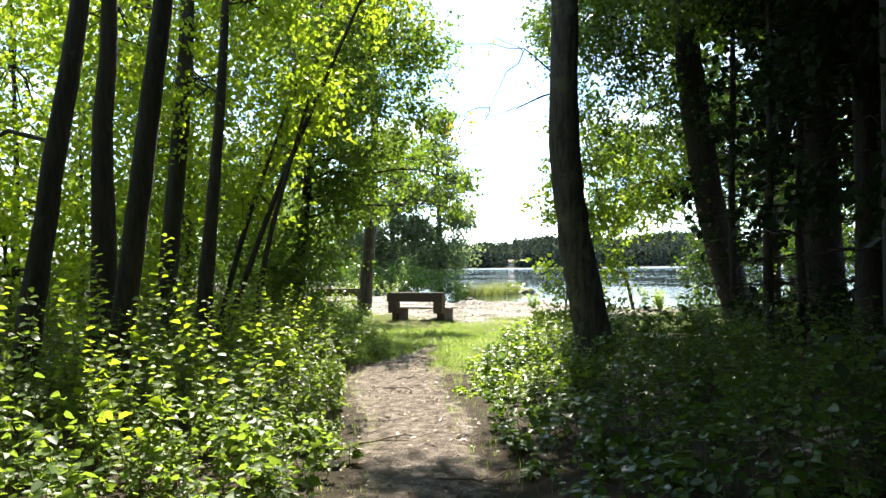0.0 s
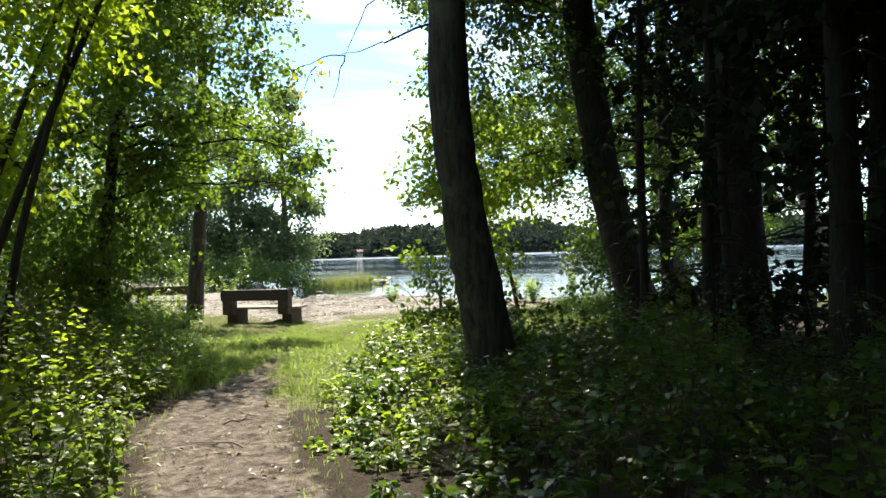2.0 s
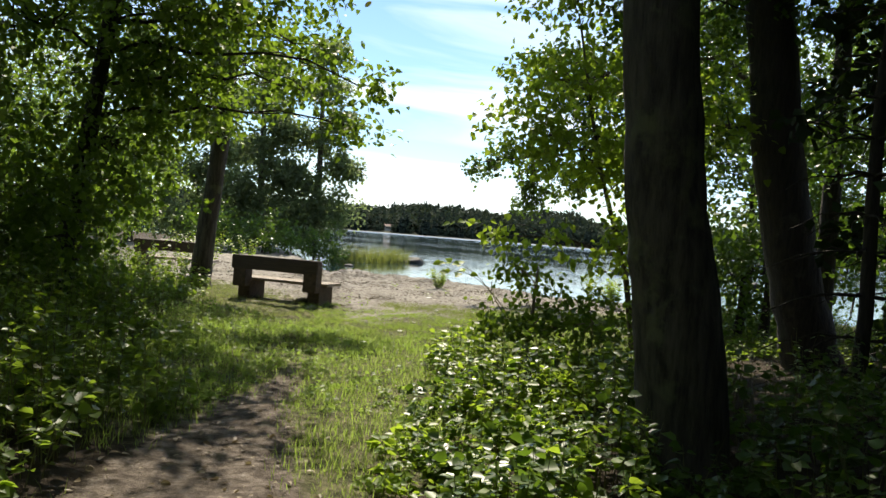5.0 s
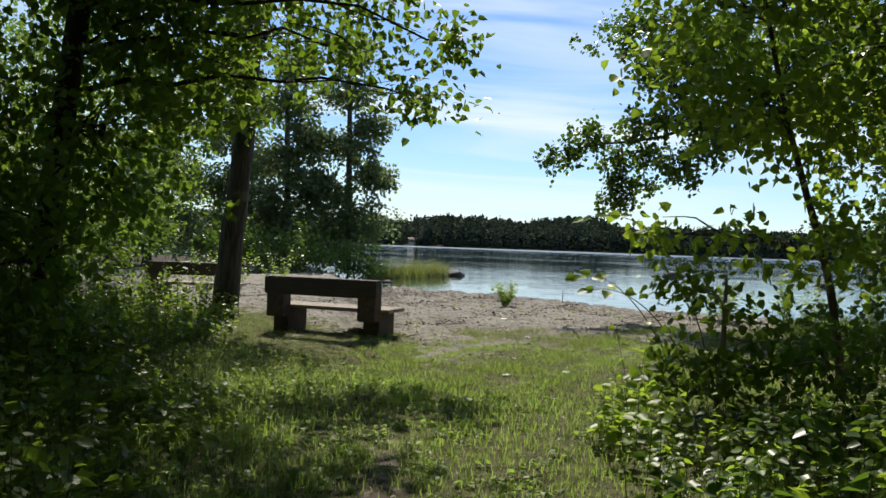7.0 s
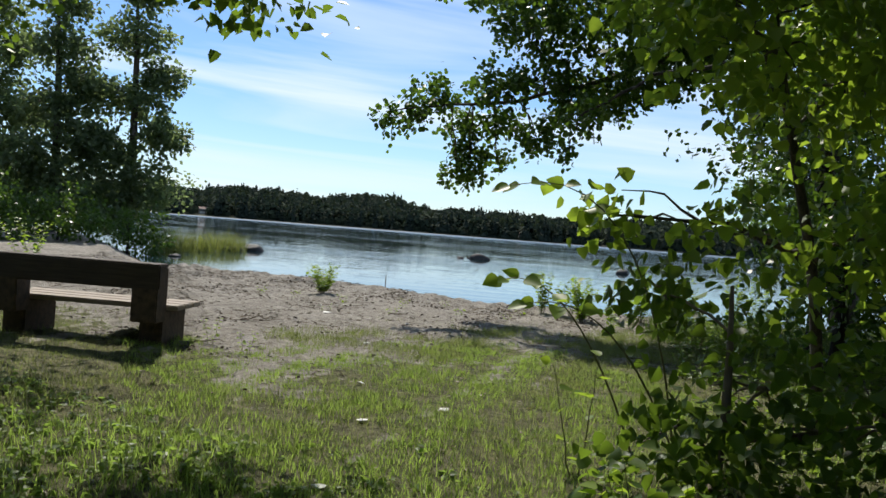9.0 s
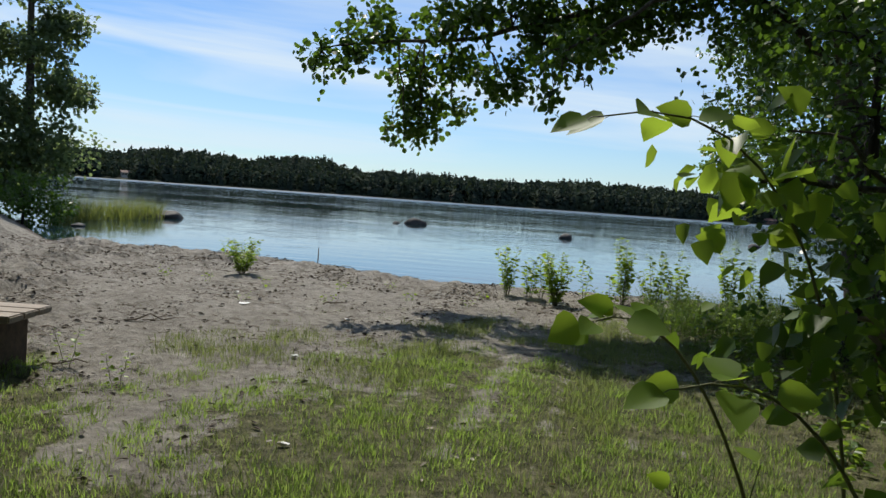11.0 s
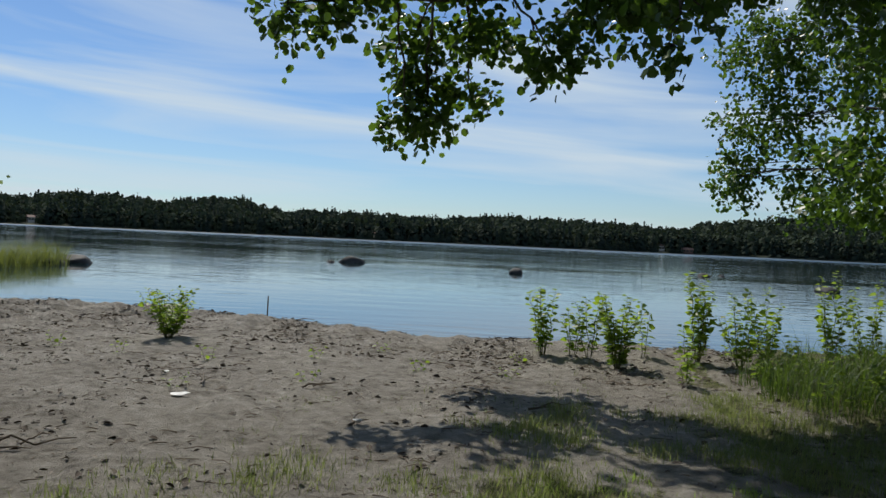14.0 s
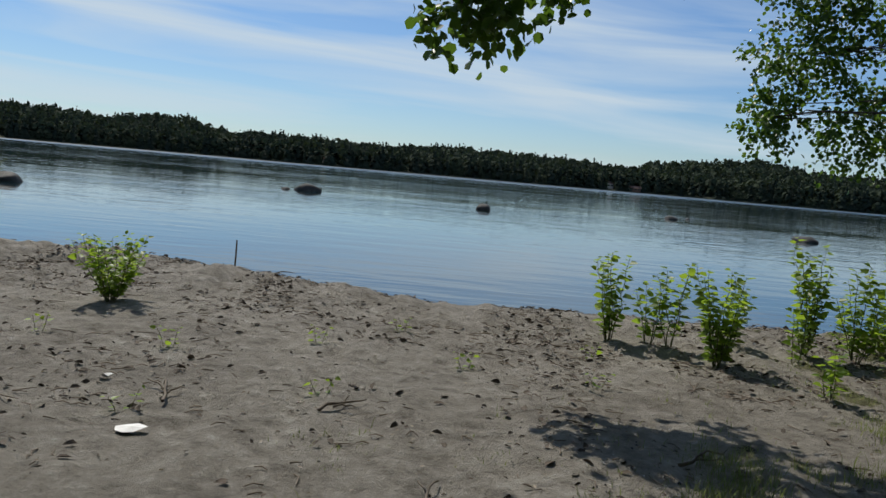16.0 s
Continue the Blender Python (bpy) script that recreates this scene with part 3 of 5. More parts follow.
def build_far_bank():
    b = np.linspace(-60, 110, 240)
    depth = np.array([0, 3, 12, 35, 80, 160, 300])
    bb, dd = np.meshgrid(b, depth, indexing="ij")
    z = np.where(dd < 1, WATER_Z - 0.6, far_ground(bb, dd))
    r = far_radius(np.radians(bb)) + dd
    v = np.stack([r * np.sin(np.radians(bb)), 20 + r * np.cos(np.radians(bb)), z], -1).reshape(-1, 3)
    i, j = np.meshgrid(np.arange(len(b) - 1), np.arange(len(depth) - 1), indexing="ij")
    m = len(depth)
    f = np.stack([i * m + j, i * m + j + 1, (i + 1) * m + j + 1, (i + 1) * m + j], -1).reshape(-1, 4)
    tagged(link("far_bank", v, [f], FAR_GROUND), "low wooded far bank of the lake", "shore", kind="structure")
    for name, mat, share, spiky, label in (("spruce_forest", FAR_SPRUCE, 0.22, True, "dark spruce forest on the far lake shore"), ("birch_forest", FAR_BIRCH, 0.52, False, "green birch wood on the far lake shore")):
        vs, fs, count = [], [], 0
        for _ in range(int(9000 * share)):
            a = rng.uniform(-14, 70)
            d = rng.choice([2, 9, 22, 45, 70, 95, 115, 130, 145]) * rng.uniform(0.6, 1.2) + 1.5
            if any(abs(a - hb) < 0.26 and d < back + 2 for hb, back, *_ in HOUSES):
                continue
            top = 1.4 + (far_top(a) + 0.5 * np.sin(a * 3.1) + 0.3 * np.sin(a * 7.7) - 1.4) * (1 + d / 455)
            base = float(far_ground(a, d))
            low = d < 7 and not spiky
            h = rng.uniform(2.0, 5.0) if low else max(4.5, min(top - base, 9.5) * (rng.uniform(0.75, 1.35) if spiky else rng.uniform(0.7, 1.12)))
            rr = far_radius(np.radians(a)) + d
            c = np.array([rr * np.sin(np.radians(a)), 20 + rr * np.cos(np.radians(a)), base - 0.3])
            n = 44 if spiky else 40
            k = rng.uniform(0, 1, n) ** (1.3 if spiky else 0.9)
            t = rng.uniform(0, 6.28, n)
            w = h * 0.2 * (1.02 - k) * rng.uniform(0.6, 1.0, n) if spiky else h * 0.36 * np.sqrt(np.clip(1 - (2 * k - 0.95) ** 2, 0.05, 1)) * rng.uniform(0.75, 1.0, n)
            out = np.stack([np.cos(t), np.sin(t), 0.3 + 0 * t], 1)
            place = c + np.stack([w * np.cos(t), w * np.sin(t), h * (0.04 + 0.94 * k)], 1)
            way = np.stack([-np.sin(t), np.cos(t), rng.uniform(-0.5, 0.5, n)], 1) + rng.normal(0, 0.3, (n, 3))
            size = h * (0.09 + 0.13 * (1 - k)) if spiky else h * rng.uniform(0.14, 0.26, n)
            v, f = leaf_arrays(place - unit(way) * size[:, None] * 0.5, way, out + np.array([0, 0, 0.5]) + rng.normal(0, 0.3, (n, 3)), size * 1.2, "plain")
            vs.append(v)
            fs.append(f + count)
            count += len(v)
        tagged(link(name, np.concatenate(vs), [np.concatenate(fs)], mat, smooth=False), label, "forest", kind="stuff")


def box(bm, x0, x1, y0, y1, z0, z1, bevel=0.0):
    made = bmesh.ops.create_cube(bm, size=1.0)["verts"]
    bmesh.ops.scale(bm, verts=made, vec=(x1 - x0, y1 - y0, z1 - z0))
    bmesh.ops.translate(bm, verts=made, vec=((x0 + x1) / 2, (y0 + y1) / 2, (z0 + z1) / 2))
    if bevel:
        edges = list({e for v in made for e in v.link_edges})
        bmesh.ops.bevel(bm, geom=edges, offset=bevel, segments=2, affect="EDGES")


def build_house(bearing, back, w, d, h, wall, label, up=1.2):
    r = far_radius(np.radians(bearing)) + back
    root = thing("house", r * math.sin(radians(bearing)), 20 + r * math.cos(radians(bearing)), WATER_Z + up, label, "house", "houses on the far shore")
    root.rotation_euler = (0, 0, -radians(bearing) + 0.2)
    bm = bmesh.new()
    box(bm, -w / 2, w / 2, -d / 2, d / 2, -2, h)
    part("wall", bm, wall, root)
    bm = bmesh.new()
    vs = [bm.verts.new(p) for p in [(-w / 2 - 0.4, -d / 2 - 0.5, h), (w / 2 + 0.4, -d / 2 - 0.5, h), (w / 2 + 0.4, d / 2 + 0.5, h), (-w / 2 - 0.4, d / 2 + 0.5, h), (-w / 2 - 0.4, 0, h + d * 0.35), (w / 2 + 0.4, 0, h + d * 0.35)]]
    for q in ((0, 1, 5, 4), (2, 3, 4, 5), (1, 2, 5), (3, 0, 4), (3, 2, 1, 0)):
        bm.faces.new([vs[k] for k in q])
    part("roof", bm, ROOF, root)
    for k in range(3):
        bm = bmesh.new()
        x = -w / 2 + w * (k + 0.5) / 3
        box(bm, x - 0.55, x + 0.55, -d / 2 - 0.05, -d / 2 + 0.05, h * 0.4, h * 0.8)
        part("window", bm, PANE, root)


build_ground()
build_water()
build_far_bank()
for bearing, back, w, d, h, wall, label, up in HOUSES:
    build_house(bearing, back, 0.7 * w, 0.7 * d, 0.6 * h, wall, label, up)


def build_rock(x, y, w, d, h, label, z=WATER_Z):
    bm = bmesh.new()
    bmesh.ops.create_icosphere(bm, subdivisions=3, radius=1)
    for v in bm.verts:
        k = 1 + 0.22 * noise.noise(v.co * 1.6 + Vector((x, y, 0))) + 0.08 * noise.noise(v.co * 5)
        v.co = Vector((v.co.x * w * k, v.co.y * d * k, v.co.z * h * k))
    ob = part("rock", bm, STONE, smooth=True)
    ob.location = (x, y, z)
    ob.rotation_euler = (0, 0, x)
    tagged(ob, label, "rock", "rocks in the lake")


build_rock(21.3, 67.6, 0.75, 0.5, 0.36, "flat dark boulder breaking the calm lake surface")
build_rock(20.1, 67.8, 0.35, 0.25, 0.12, "low pale stone just above the water")
build_rock(26.3, 57.9, 0.4, 0.36, 0.32, "small dark boulder standing in the lake")
build_rock(42.6, 60.4, 0.45, 0.35, 0.22, "small far boulder standing in the lake")
build_rock(45.5, 61.5, 0.22, 0.2, 0.1, "little stone tip in the lake")
build_rock(35.6, 46.5, 0.75, 0.5, 0.28, "low dark boulder in the lake near saplings")
build_rock(5.3, 58.4, 0.6, 0.55, 0.32, "rounded dark boulder at the end of the reeds")
build_rock(4.2, 57.0, 0.7, 0.6, 0.25, "flat wet stone among the reeds")
build_rock(1.2, 48.6, 0.3, 0.22, 0.1, "small stone in shallow water off the sand")

# ---- the benches ----
def build_bench(x, y, turn, label):
    """Two block supports with a raised back post each, a back plank and three seat planks. Origin: inner back foot of one support."""
    root = thing("park_bench", x, y, -0.05, label, "bench", "benches facing the lake")
    root.rotation_euler = (0, 0, radians(turn))
    for u in (0.0, -1.45):
        bm = bmesh.new()
        box(bm, u, u + 0.24, 0.0, 0.6, -0.08, 0.405, 0.012)
        part("support_block", bm, BENCH_BLOCK, root)
        bm = bmesh.new()
        box(bm, u - 0.012, u + 0.252, -0.2, 0.06, 0.3, 0.85, 0.012)
        part("back_post", bm, BENCH_BLOCK, root)
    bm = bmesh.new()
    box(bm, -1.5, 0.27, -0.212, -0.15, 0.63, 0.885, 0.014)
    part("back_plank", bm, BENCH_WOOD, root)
    bm = bmesh.new()
    box(bm, -1.46, 0.245, -0.148, 0.06, 0.846, 0.886, 0.008)
    part("top_rail", bm, BENCH_WOOD, root)
    # Seat planks are paler than the back and the supports.
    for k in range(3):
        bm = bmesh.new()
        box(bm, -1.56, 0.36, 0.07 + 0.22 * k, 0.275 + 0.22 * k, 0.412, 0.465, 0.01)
        part("seat_plank", bm, BENCH_SEAT, root, "pale seat plank")
    return root


build_bench(-0.29, 24.62, -25, "heavy dark brown wooden bench on the grass")
build_bench(-3.1, 30.2, -8, "second weathered wooden bench under the trees")

# ---- trees ----
# Puffs above about 8 m are unseen, added to block sun from the floor.
leaning = broadleaf("tree", "thick grey barked alder leaning over the path", [(2.42, 14, -0.1), (2.25, 14, 1.2), (2.1, 14, 1.9), (1.93, 14, 3.4), (1.99, 14, 5.8), (2.1, 14, 9), (2.0, 14.2, 13)], [0.31, 0.28, 0.25, 0.23, 0.2, 0.1],
          [(3.4, 15.5, 9.0, 1.9, 2.0, 1.3, 300), (2.9, 14.6, 11.8, 1.9, 1.9, 0.9, 520), (4.9, 15.6, 12.4, 2.0, 2.0, 0.9, 560), (3.9, 18.0, 12.2, 1.8, 1.8, 0.9, 460), (4.6, 20.4, 12.4, 1.7, 1.7, 0.8, 380), (2.7, 20.4, 12.6, 1.1, 1.2, 0.7, 200), (5.9, 17.8, 12.4, 1.8, 1.8, 0.9, 420), (2.1, 17.2, 12.0, 1.0, 1.2, 0.7, 200), (1.9, 12.6, 11.0, 1.1, 1.3, 0.7, 220), (0.9, 14.4, 11.4, 0.8, 0.9, 0.5, 120), (0.5, 16.3, 11.6, 0.5, 0.6, 0.4, 60), (1.0, 12.2, 11.2, 0.7, 0.7, 0.5, 80), (0.2, 15.1, 11.6, 0.6, 0.7, 0.5, 100), (1.3, 15.7, 11.9, 0.8, 0.8, 0.5, 140), (1.5, 13.8, 11.6, 0.7, 0.7, 0.5, 110), (4.4, 15.5, 6.6, 1.4, 1.4, 1.0, 190), (3.6, 17.4, 7.6, 1.5, 1.5, 1.0, 200), (4.6, 14.2, 8.2, 1.8, 1.8, 1.2, 260), (2.6, 13.2, 8.4, 1.6, 1.6, 0.9, 190), (5.4, 16.6, 9.6, 1.8, 1.8, 1.2, 230),
           (3.2, 12.6, 9.6, 1.8, 1.8, 1.0, 280), (4.9, 12.4, 10.4, 2.0, 2.0, 1.1, 300), (3.3, 16.8, 11.8, 1.6, 1.6, 0.9, 230), (4.4, 10.8, 10.6, 1.8, 1.8, 1.0, 270), (5.8, 14.4, 11.0, 1.8, 1.8, 1.0, 260), (2.4, 10.4, 9.6, 1.3, 1.5, 0.8, 190)],
          ALDER_LEAF, MOSSY_BARK, 0.11, "plain", 12, group="trees along the path", bare=(((1.95, 14, 4.2), (0.7, 14.2, 4.0)), ((1.95, 14, 4.6), (0.4, 14.3, 5.2))))
spray = Tubes()
for a, c in (((1.98, 14.1, 5.7), (1.5, 16, 5.5)), ((1.5, 16, 5.5), (0.95, 17.5, 4.75)), ((0.95, 17.5, 4.75), (0.1, 17.8, 4.55)), ((0.95, 17.5, 4.75), (0.75, 17.6, 4.1)), ((1.5, 16, 5.5), (1.0, 16.6, 5.9)), ((0.5, 17.7, 4.62), (0.3, 17.7, 4.25))):
    spray.add(bent(a, c, 6, 0.05, 0.03) - np.array((2.42, 14, -0.1)), np.linspace(0.012, 0.005, 6), 5)
tagged(spray.link("drooping_twig", BARK, leaning), kind="stuff")
tips = np.array([(0.1, 17.8, 4.5), (0.35, 17.75, 4.45), (0.3, 17.7, 4.2), (0.75, 17.6, 4.6), (0.6, 17.65, 4.7), (0.95, 16.6, 5.85)])
yv, yf = spread_leaves(tips - np.array((2.42, 14, -0.1)), np.tile([[-0.4, 0.2, -0.8]], (6, 1)), 6, 0.09, "heart", 0.25, 0.6, 0.05)
tagged(link("yellowed_leaf_spray", yv, [yf], YELLOW_LEAF, leaning, "yellowing leaves on a drooping twig"), kind="stuff")
# Puffs reaching y 22 to 25 are added to shade the right-hand floor.
broadleaf("tree", "dark leaning alder behind the undergrowth", [(6.75, 19.5, -0.1), (6.5, 19.5, 0.6), (5.95, 19.5, 2.6), (5.5, 19.5, 5.9), (5.3, 19.6, 10)], [0.42, 0.36, 0.33, 0.3, 0.14],
          [(4.0, 19.6, 6.3, 1.6, 1.4, 0.9, 200), (3.0, 18.6, 6.8, 1.2, 1.2, 0.8, 150), (4.6, 20, 5.2, 1.4, 1.4, 1.1, 170), (6.8, 20, 5.6, 1.7, 1.5, 1.2, 230), (4.2, 20.5, 7.4, 1.5, 1.8, 1.4, 220), (6, 20.5, 9, 2.4, 2.2, 1.6, 260), (7.6, 20.4, 3.6, 1.1, 1.2, 0.8, 110), (3.9, 22.3, 8.2, 1.2, 1.2, 0.8, 170), (3.3, 25.2, 8.4, 0.9, 1.0, 0.7, 190), (3.7, 22.8, 12.2, 1.4, 1.4, 0.8, 300), (5.1, 23.4, 12.4, 1.5, 1.5, 0.8, 320), (3.3, 24.2, 9.6, 1.0, 1.0, 0.7, 120), (5.0, 20.8, 3.3, 0.9, 1.0, 0.7, 90)],
          ALDER_LEAF, DARK_BARK, 0.1, "plain", 13, group="trees along the path")
broadleaf("tree", "dark straight trunk in the deep shade", [(7.5, 17, -0.1), (7.35, 17, 1.5), (7.28, 17, 5), (7.3, 17, 11)], [0.4, 0.35, 0.3, 0.15],
          [(8.6, 17.5, 5.5, 1.8, 1.8, 1.4, 240), (6.6, 17.6, 8, 1.8, 1.8, 1.4, 220), (8.4, 17, 9.5, 2.2, 2, 1.6, 260)], ALDER_LEAF, DARK_BARK, 0.1, "plain", 13, group="trees along the path")
LEFT_TREES = [
    ("slender leaning trunk beside the path", [(-3.2, 8.5, -0.1), (-2.95, 8.5, 1.3), (-2.75, 8.5, 2.9), (-2.57, 8.5, 4.2), (-2.3, 8.6, 8)], [0.13, 0.11, 0.095, 0.07],
     [(-2.6, 9.5, 7.6, 1.6, 1.6, 1.0, 40), (-4.2, 10.2, 6.0, 1.4, 1.4, 1.2, 110)]),
    ("tall straight trunk among green leaves", [(-4.5, 14, -0.1), (-4.4, 14, 1.4), (-4.15, 14, 4.0), (-4.03, 14, 5.9), (-3.9, 14, 11)], [0.18, 0.15, 0.12, 0.07],
     [(-3.6, 15, 7.8, 1.8, 1.8, 1.4, 240), (-5.4, 15.2, 6.0, 1.8, 1.6, 1.6, 240), (-4.4, 15, 10, 2.2, 2, 1.4, 240), (-5.2, 16, 3.8, 1.4, 1.3, 1.2, 170)]),
    ("thin bent trunk with forked stems", [(-3.6, 13, -0.1), (-3.5, 13, 1.3), (-3.4, 13, 2.4), (-3.25, 13, 4.0), (-3.1, 13, 7)], [0.14, 0.11, 0.08, 0.045],
     [(-2.9, 13.8, 5.8, 1.3, 1.3, 1.1, 150), (-4.0, 14, 4.6, 1.2, 1.2, 1.1, 140), (-2.6, 14.2, 7.2, 1.5, 1.4, 1.0, 160)]),
    ("dark leaning trunk with a fork", [(-4.25, 9, -0.1), (-4.1, 9, 1.2), (-3.85, 9, 2.8), (-3.6, 9, 4.2), (-3.3, 9.2, 8)], [0.15, 0.12, 0.1, 0.06],
     [(-5, 10, 5.6, 1.5, 1.4, 1.1, 140), (-3.4, 10, 7.6, 1.6, 1.6, 1.0, 55), (-6, 10.5, 3.2, 1.3, 1.3, 1.2, 130)]),
    ("crooked grey trunk in the thicket", [(-3.8, 10, -0.1), (-3.76, 10, 1.8), (-3.8, 10, 3.0), (-3.68, 10, 4.4), (-3.9, 10.4, 8)], [0.16, 0.13, 0.1, 0.05],
     [(-5.0, 11, 7.4, 1.5, 1.4, 1.1, 150), (-4.6, 12, 4.9, 1.0, 1.1, 0.9, 110)]),
]
for label, stem, radii, puffs in LEFT_TREES:
    broadleaf("tree", label, stem, radii, puffs, MAPLE_LEAF, DARK_BARK, 0.085, "heart", 12, group="trees along the path")
for a, b in (((-3.45, 13, 0), (-1.1, 13.2, 5.8)), ((-3.55, 13.2, 0), (-2.2, 13.4, 4.4)), ((-2.95, 13.1, 0), (-1.95, 13, 4.1))):
    mid = tuple((p + q) / 2 for p, q in zip(a, b))
    broadleaf("sapling_tree", "thin dark slanting stem in the thicket", [a, (mid[0] - 0.12, mid[1], mid[2]), b], [0.05, 0.04, 0.02],
              [(b[0], b[1] + 0.4, b[2], 0.7, 0.7, 0.6, 60), (mid[0] - 0.3, mid[1] + 0.5, mid[2] + 0.6, 0.5, 0.5, 0.5, 35)], MAPLE_LEAF, DARK_BARK, 0.085, "heart", 11, group="slanting stems", category="tree")
# Highest puffs, above view, are added to shade the left-hand foliage and floor.
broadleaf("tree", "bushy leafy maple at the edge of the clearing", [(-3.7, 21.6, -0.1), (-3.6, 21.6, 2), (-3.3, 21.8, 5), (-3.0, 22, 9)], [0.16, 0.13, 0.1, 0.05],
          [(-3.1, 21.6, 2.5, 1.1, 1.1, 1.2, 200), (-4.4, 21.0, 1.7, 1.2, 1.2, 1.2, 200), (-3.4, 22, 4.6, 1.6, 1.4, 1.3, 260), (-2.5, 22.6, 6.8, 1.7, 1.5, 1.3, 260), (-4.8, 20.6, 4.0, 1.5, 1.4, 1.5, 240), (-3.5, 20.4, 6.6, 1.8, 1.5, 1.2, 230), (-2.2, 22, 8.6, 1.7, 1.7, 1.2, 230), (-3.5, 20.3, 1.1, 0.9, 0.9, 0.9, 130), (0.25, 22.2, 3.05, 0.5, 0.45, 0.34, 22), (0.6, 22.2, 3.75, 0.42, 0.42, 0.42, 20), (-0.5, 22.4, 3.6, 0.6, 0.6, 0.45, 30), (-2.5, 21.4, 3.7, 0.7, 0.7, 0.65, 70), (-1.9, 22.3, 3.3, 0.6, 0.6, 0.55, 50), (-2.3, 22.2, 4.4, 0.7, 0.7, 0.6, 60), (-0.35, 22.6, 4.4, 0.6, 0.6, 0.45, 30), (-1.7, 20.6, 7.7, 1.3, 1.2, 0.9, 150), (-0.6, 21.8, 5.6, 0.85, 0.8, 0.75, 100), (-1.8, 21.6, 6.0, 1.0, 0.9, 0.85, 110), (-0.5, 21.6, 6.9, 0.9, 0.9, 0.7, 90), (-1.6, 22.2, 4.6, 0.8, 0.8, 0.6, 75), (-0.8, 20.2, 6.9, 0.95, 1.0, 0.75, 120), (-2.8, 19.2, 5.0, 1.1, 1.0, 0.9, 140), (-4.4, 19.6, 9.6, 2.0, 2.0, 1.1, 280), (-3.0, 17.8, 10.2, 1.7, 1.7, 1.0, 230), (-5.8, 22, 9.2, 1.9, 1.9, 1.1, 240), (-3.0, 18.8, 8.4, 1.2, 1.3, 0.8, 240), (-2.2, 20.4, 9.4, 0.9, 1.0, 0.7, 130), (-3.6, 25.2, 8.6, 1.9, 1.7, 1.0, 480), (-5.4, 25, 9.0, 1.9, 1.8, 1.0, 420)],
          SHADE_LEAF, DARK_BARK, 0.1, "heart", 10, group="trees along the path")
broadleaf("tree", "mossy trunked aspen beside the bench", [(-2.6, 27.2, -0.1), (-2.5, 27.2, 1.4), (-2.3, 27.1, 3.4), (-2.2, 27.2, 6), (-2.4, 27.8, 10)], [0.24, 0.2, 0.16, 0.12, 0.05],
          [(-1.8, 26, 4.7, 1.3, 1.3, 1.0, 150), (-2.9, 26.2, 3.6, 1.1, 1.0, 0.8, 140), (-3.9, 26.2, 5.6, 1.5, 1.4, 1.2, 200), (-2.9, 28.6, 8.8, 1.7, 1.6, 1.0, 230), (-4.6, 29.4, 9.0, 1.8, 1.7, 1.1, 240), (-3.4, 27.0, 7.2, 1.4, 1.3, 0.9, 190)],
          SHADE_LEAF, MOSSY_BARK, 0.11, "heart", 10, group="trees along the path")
broadleaf("tree", "small leafy tree beside the path", [(4.5, 20.5, -0.1), (4.25, 20.4, 1.2), (3.7, 20.3, 2.6), (3.3, 20.4, 4.6)], [0.05, 0.04, 0.03, 0.015],
          [(2.55, 19.8, 3.0, 0.6, 0.6, 0.45, 46), (3.3, 19.9, 2.75, 0.75, 0.75, 0.45, 56), (2.95, 20.3, 3.8, 0.7, 0.8, 0.5, 60), (4.3, 20.2, 2.7, 0.8, 0.8, 0.6, 70), (3.9, 20.5, 4.1, 1.0, 1.0, 0.7, 84), (3.2, 20.9, 5.3, 0.8, 0.8, 0.6, 60), (5.2, 20.2, 3.6, 1.0, 1.0, 0.9, 90), (2.3, 20.1, 1.55, 0.3, 0.3, 0.2, 8), (3.0, 19.9, 1.5, 0.4, 0.3, 0.25, 12), (3.8, 19.6, 1.5, 0.5, 0.5, 0.4, 26)],
          ASPEN_LEAF, BARK, 0.1, "heart", 10, twig=0.4, group="trees along the path")
broadleaf("bush", "dense yellow green bush beside the clearing", [(2.6, 19.3, -0.05), (2.65, 19.3, 0.6), (2.7, 19.4, 1.2)], [0.03, 0.025, 0.01],
          [(2.2, 19.1, 0.5, 0.45, 0.45, 0.3, 22), (2.9, 19.3, 0.65, 0.6, 0.6, 0.35, 34), (2.1, 18.7, 0.3, 0.4, 0.4, 0.22, 14), (2.6, 19.9, 1.1, 0.4, 0.4, 0.25, 18), (3.3, 18.8, 0.55, 0.6, 0.6, 0.4, 48)], SHADE_LEAF, TWIG_BARK, 0.085, "heart", 10, twig=0.35, group="thicket", category="bush")
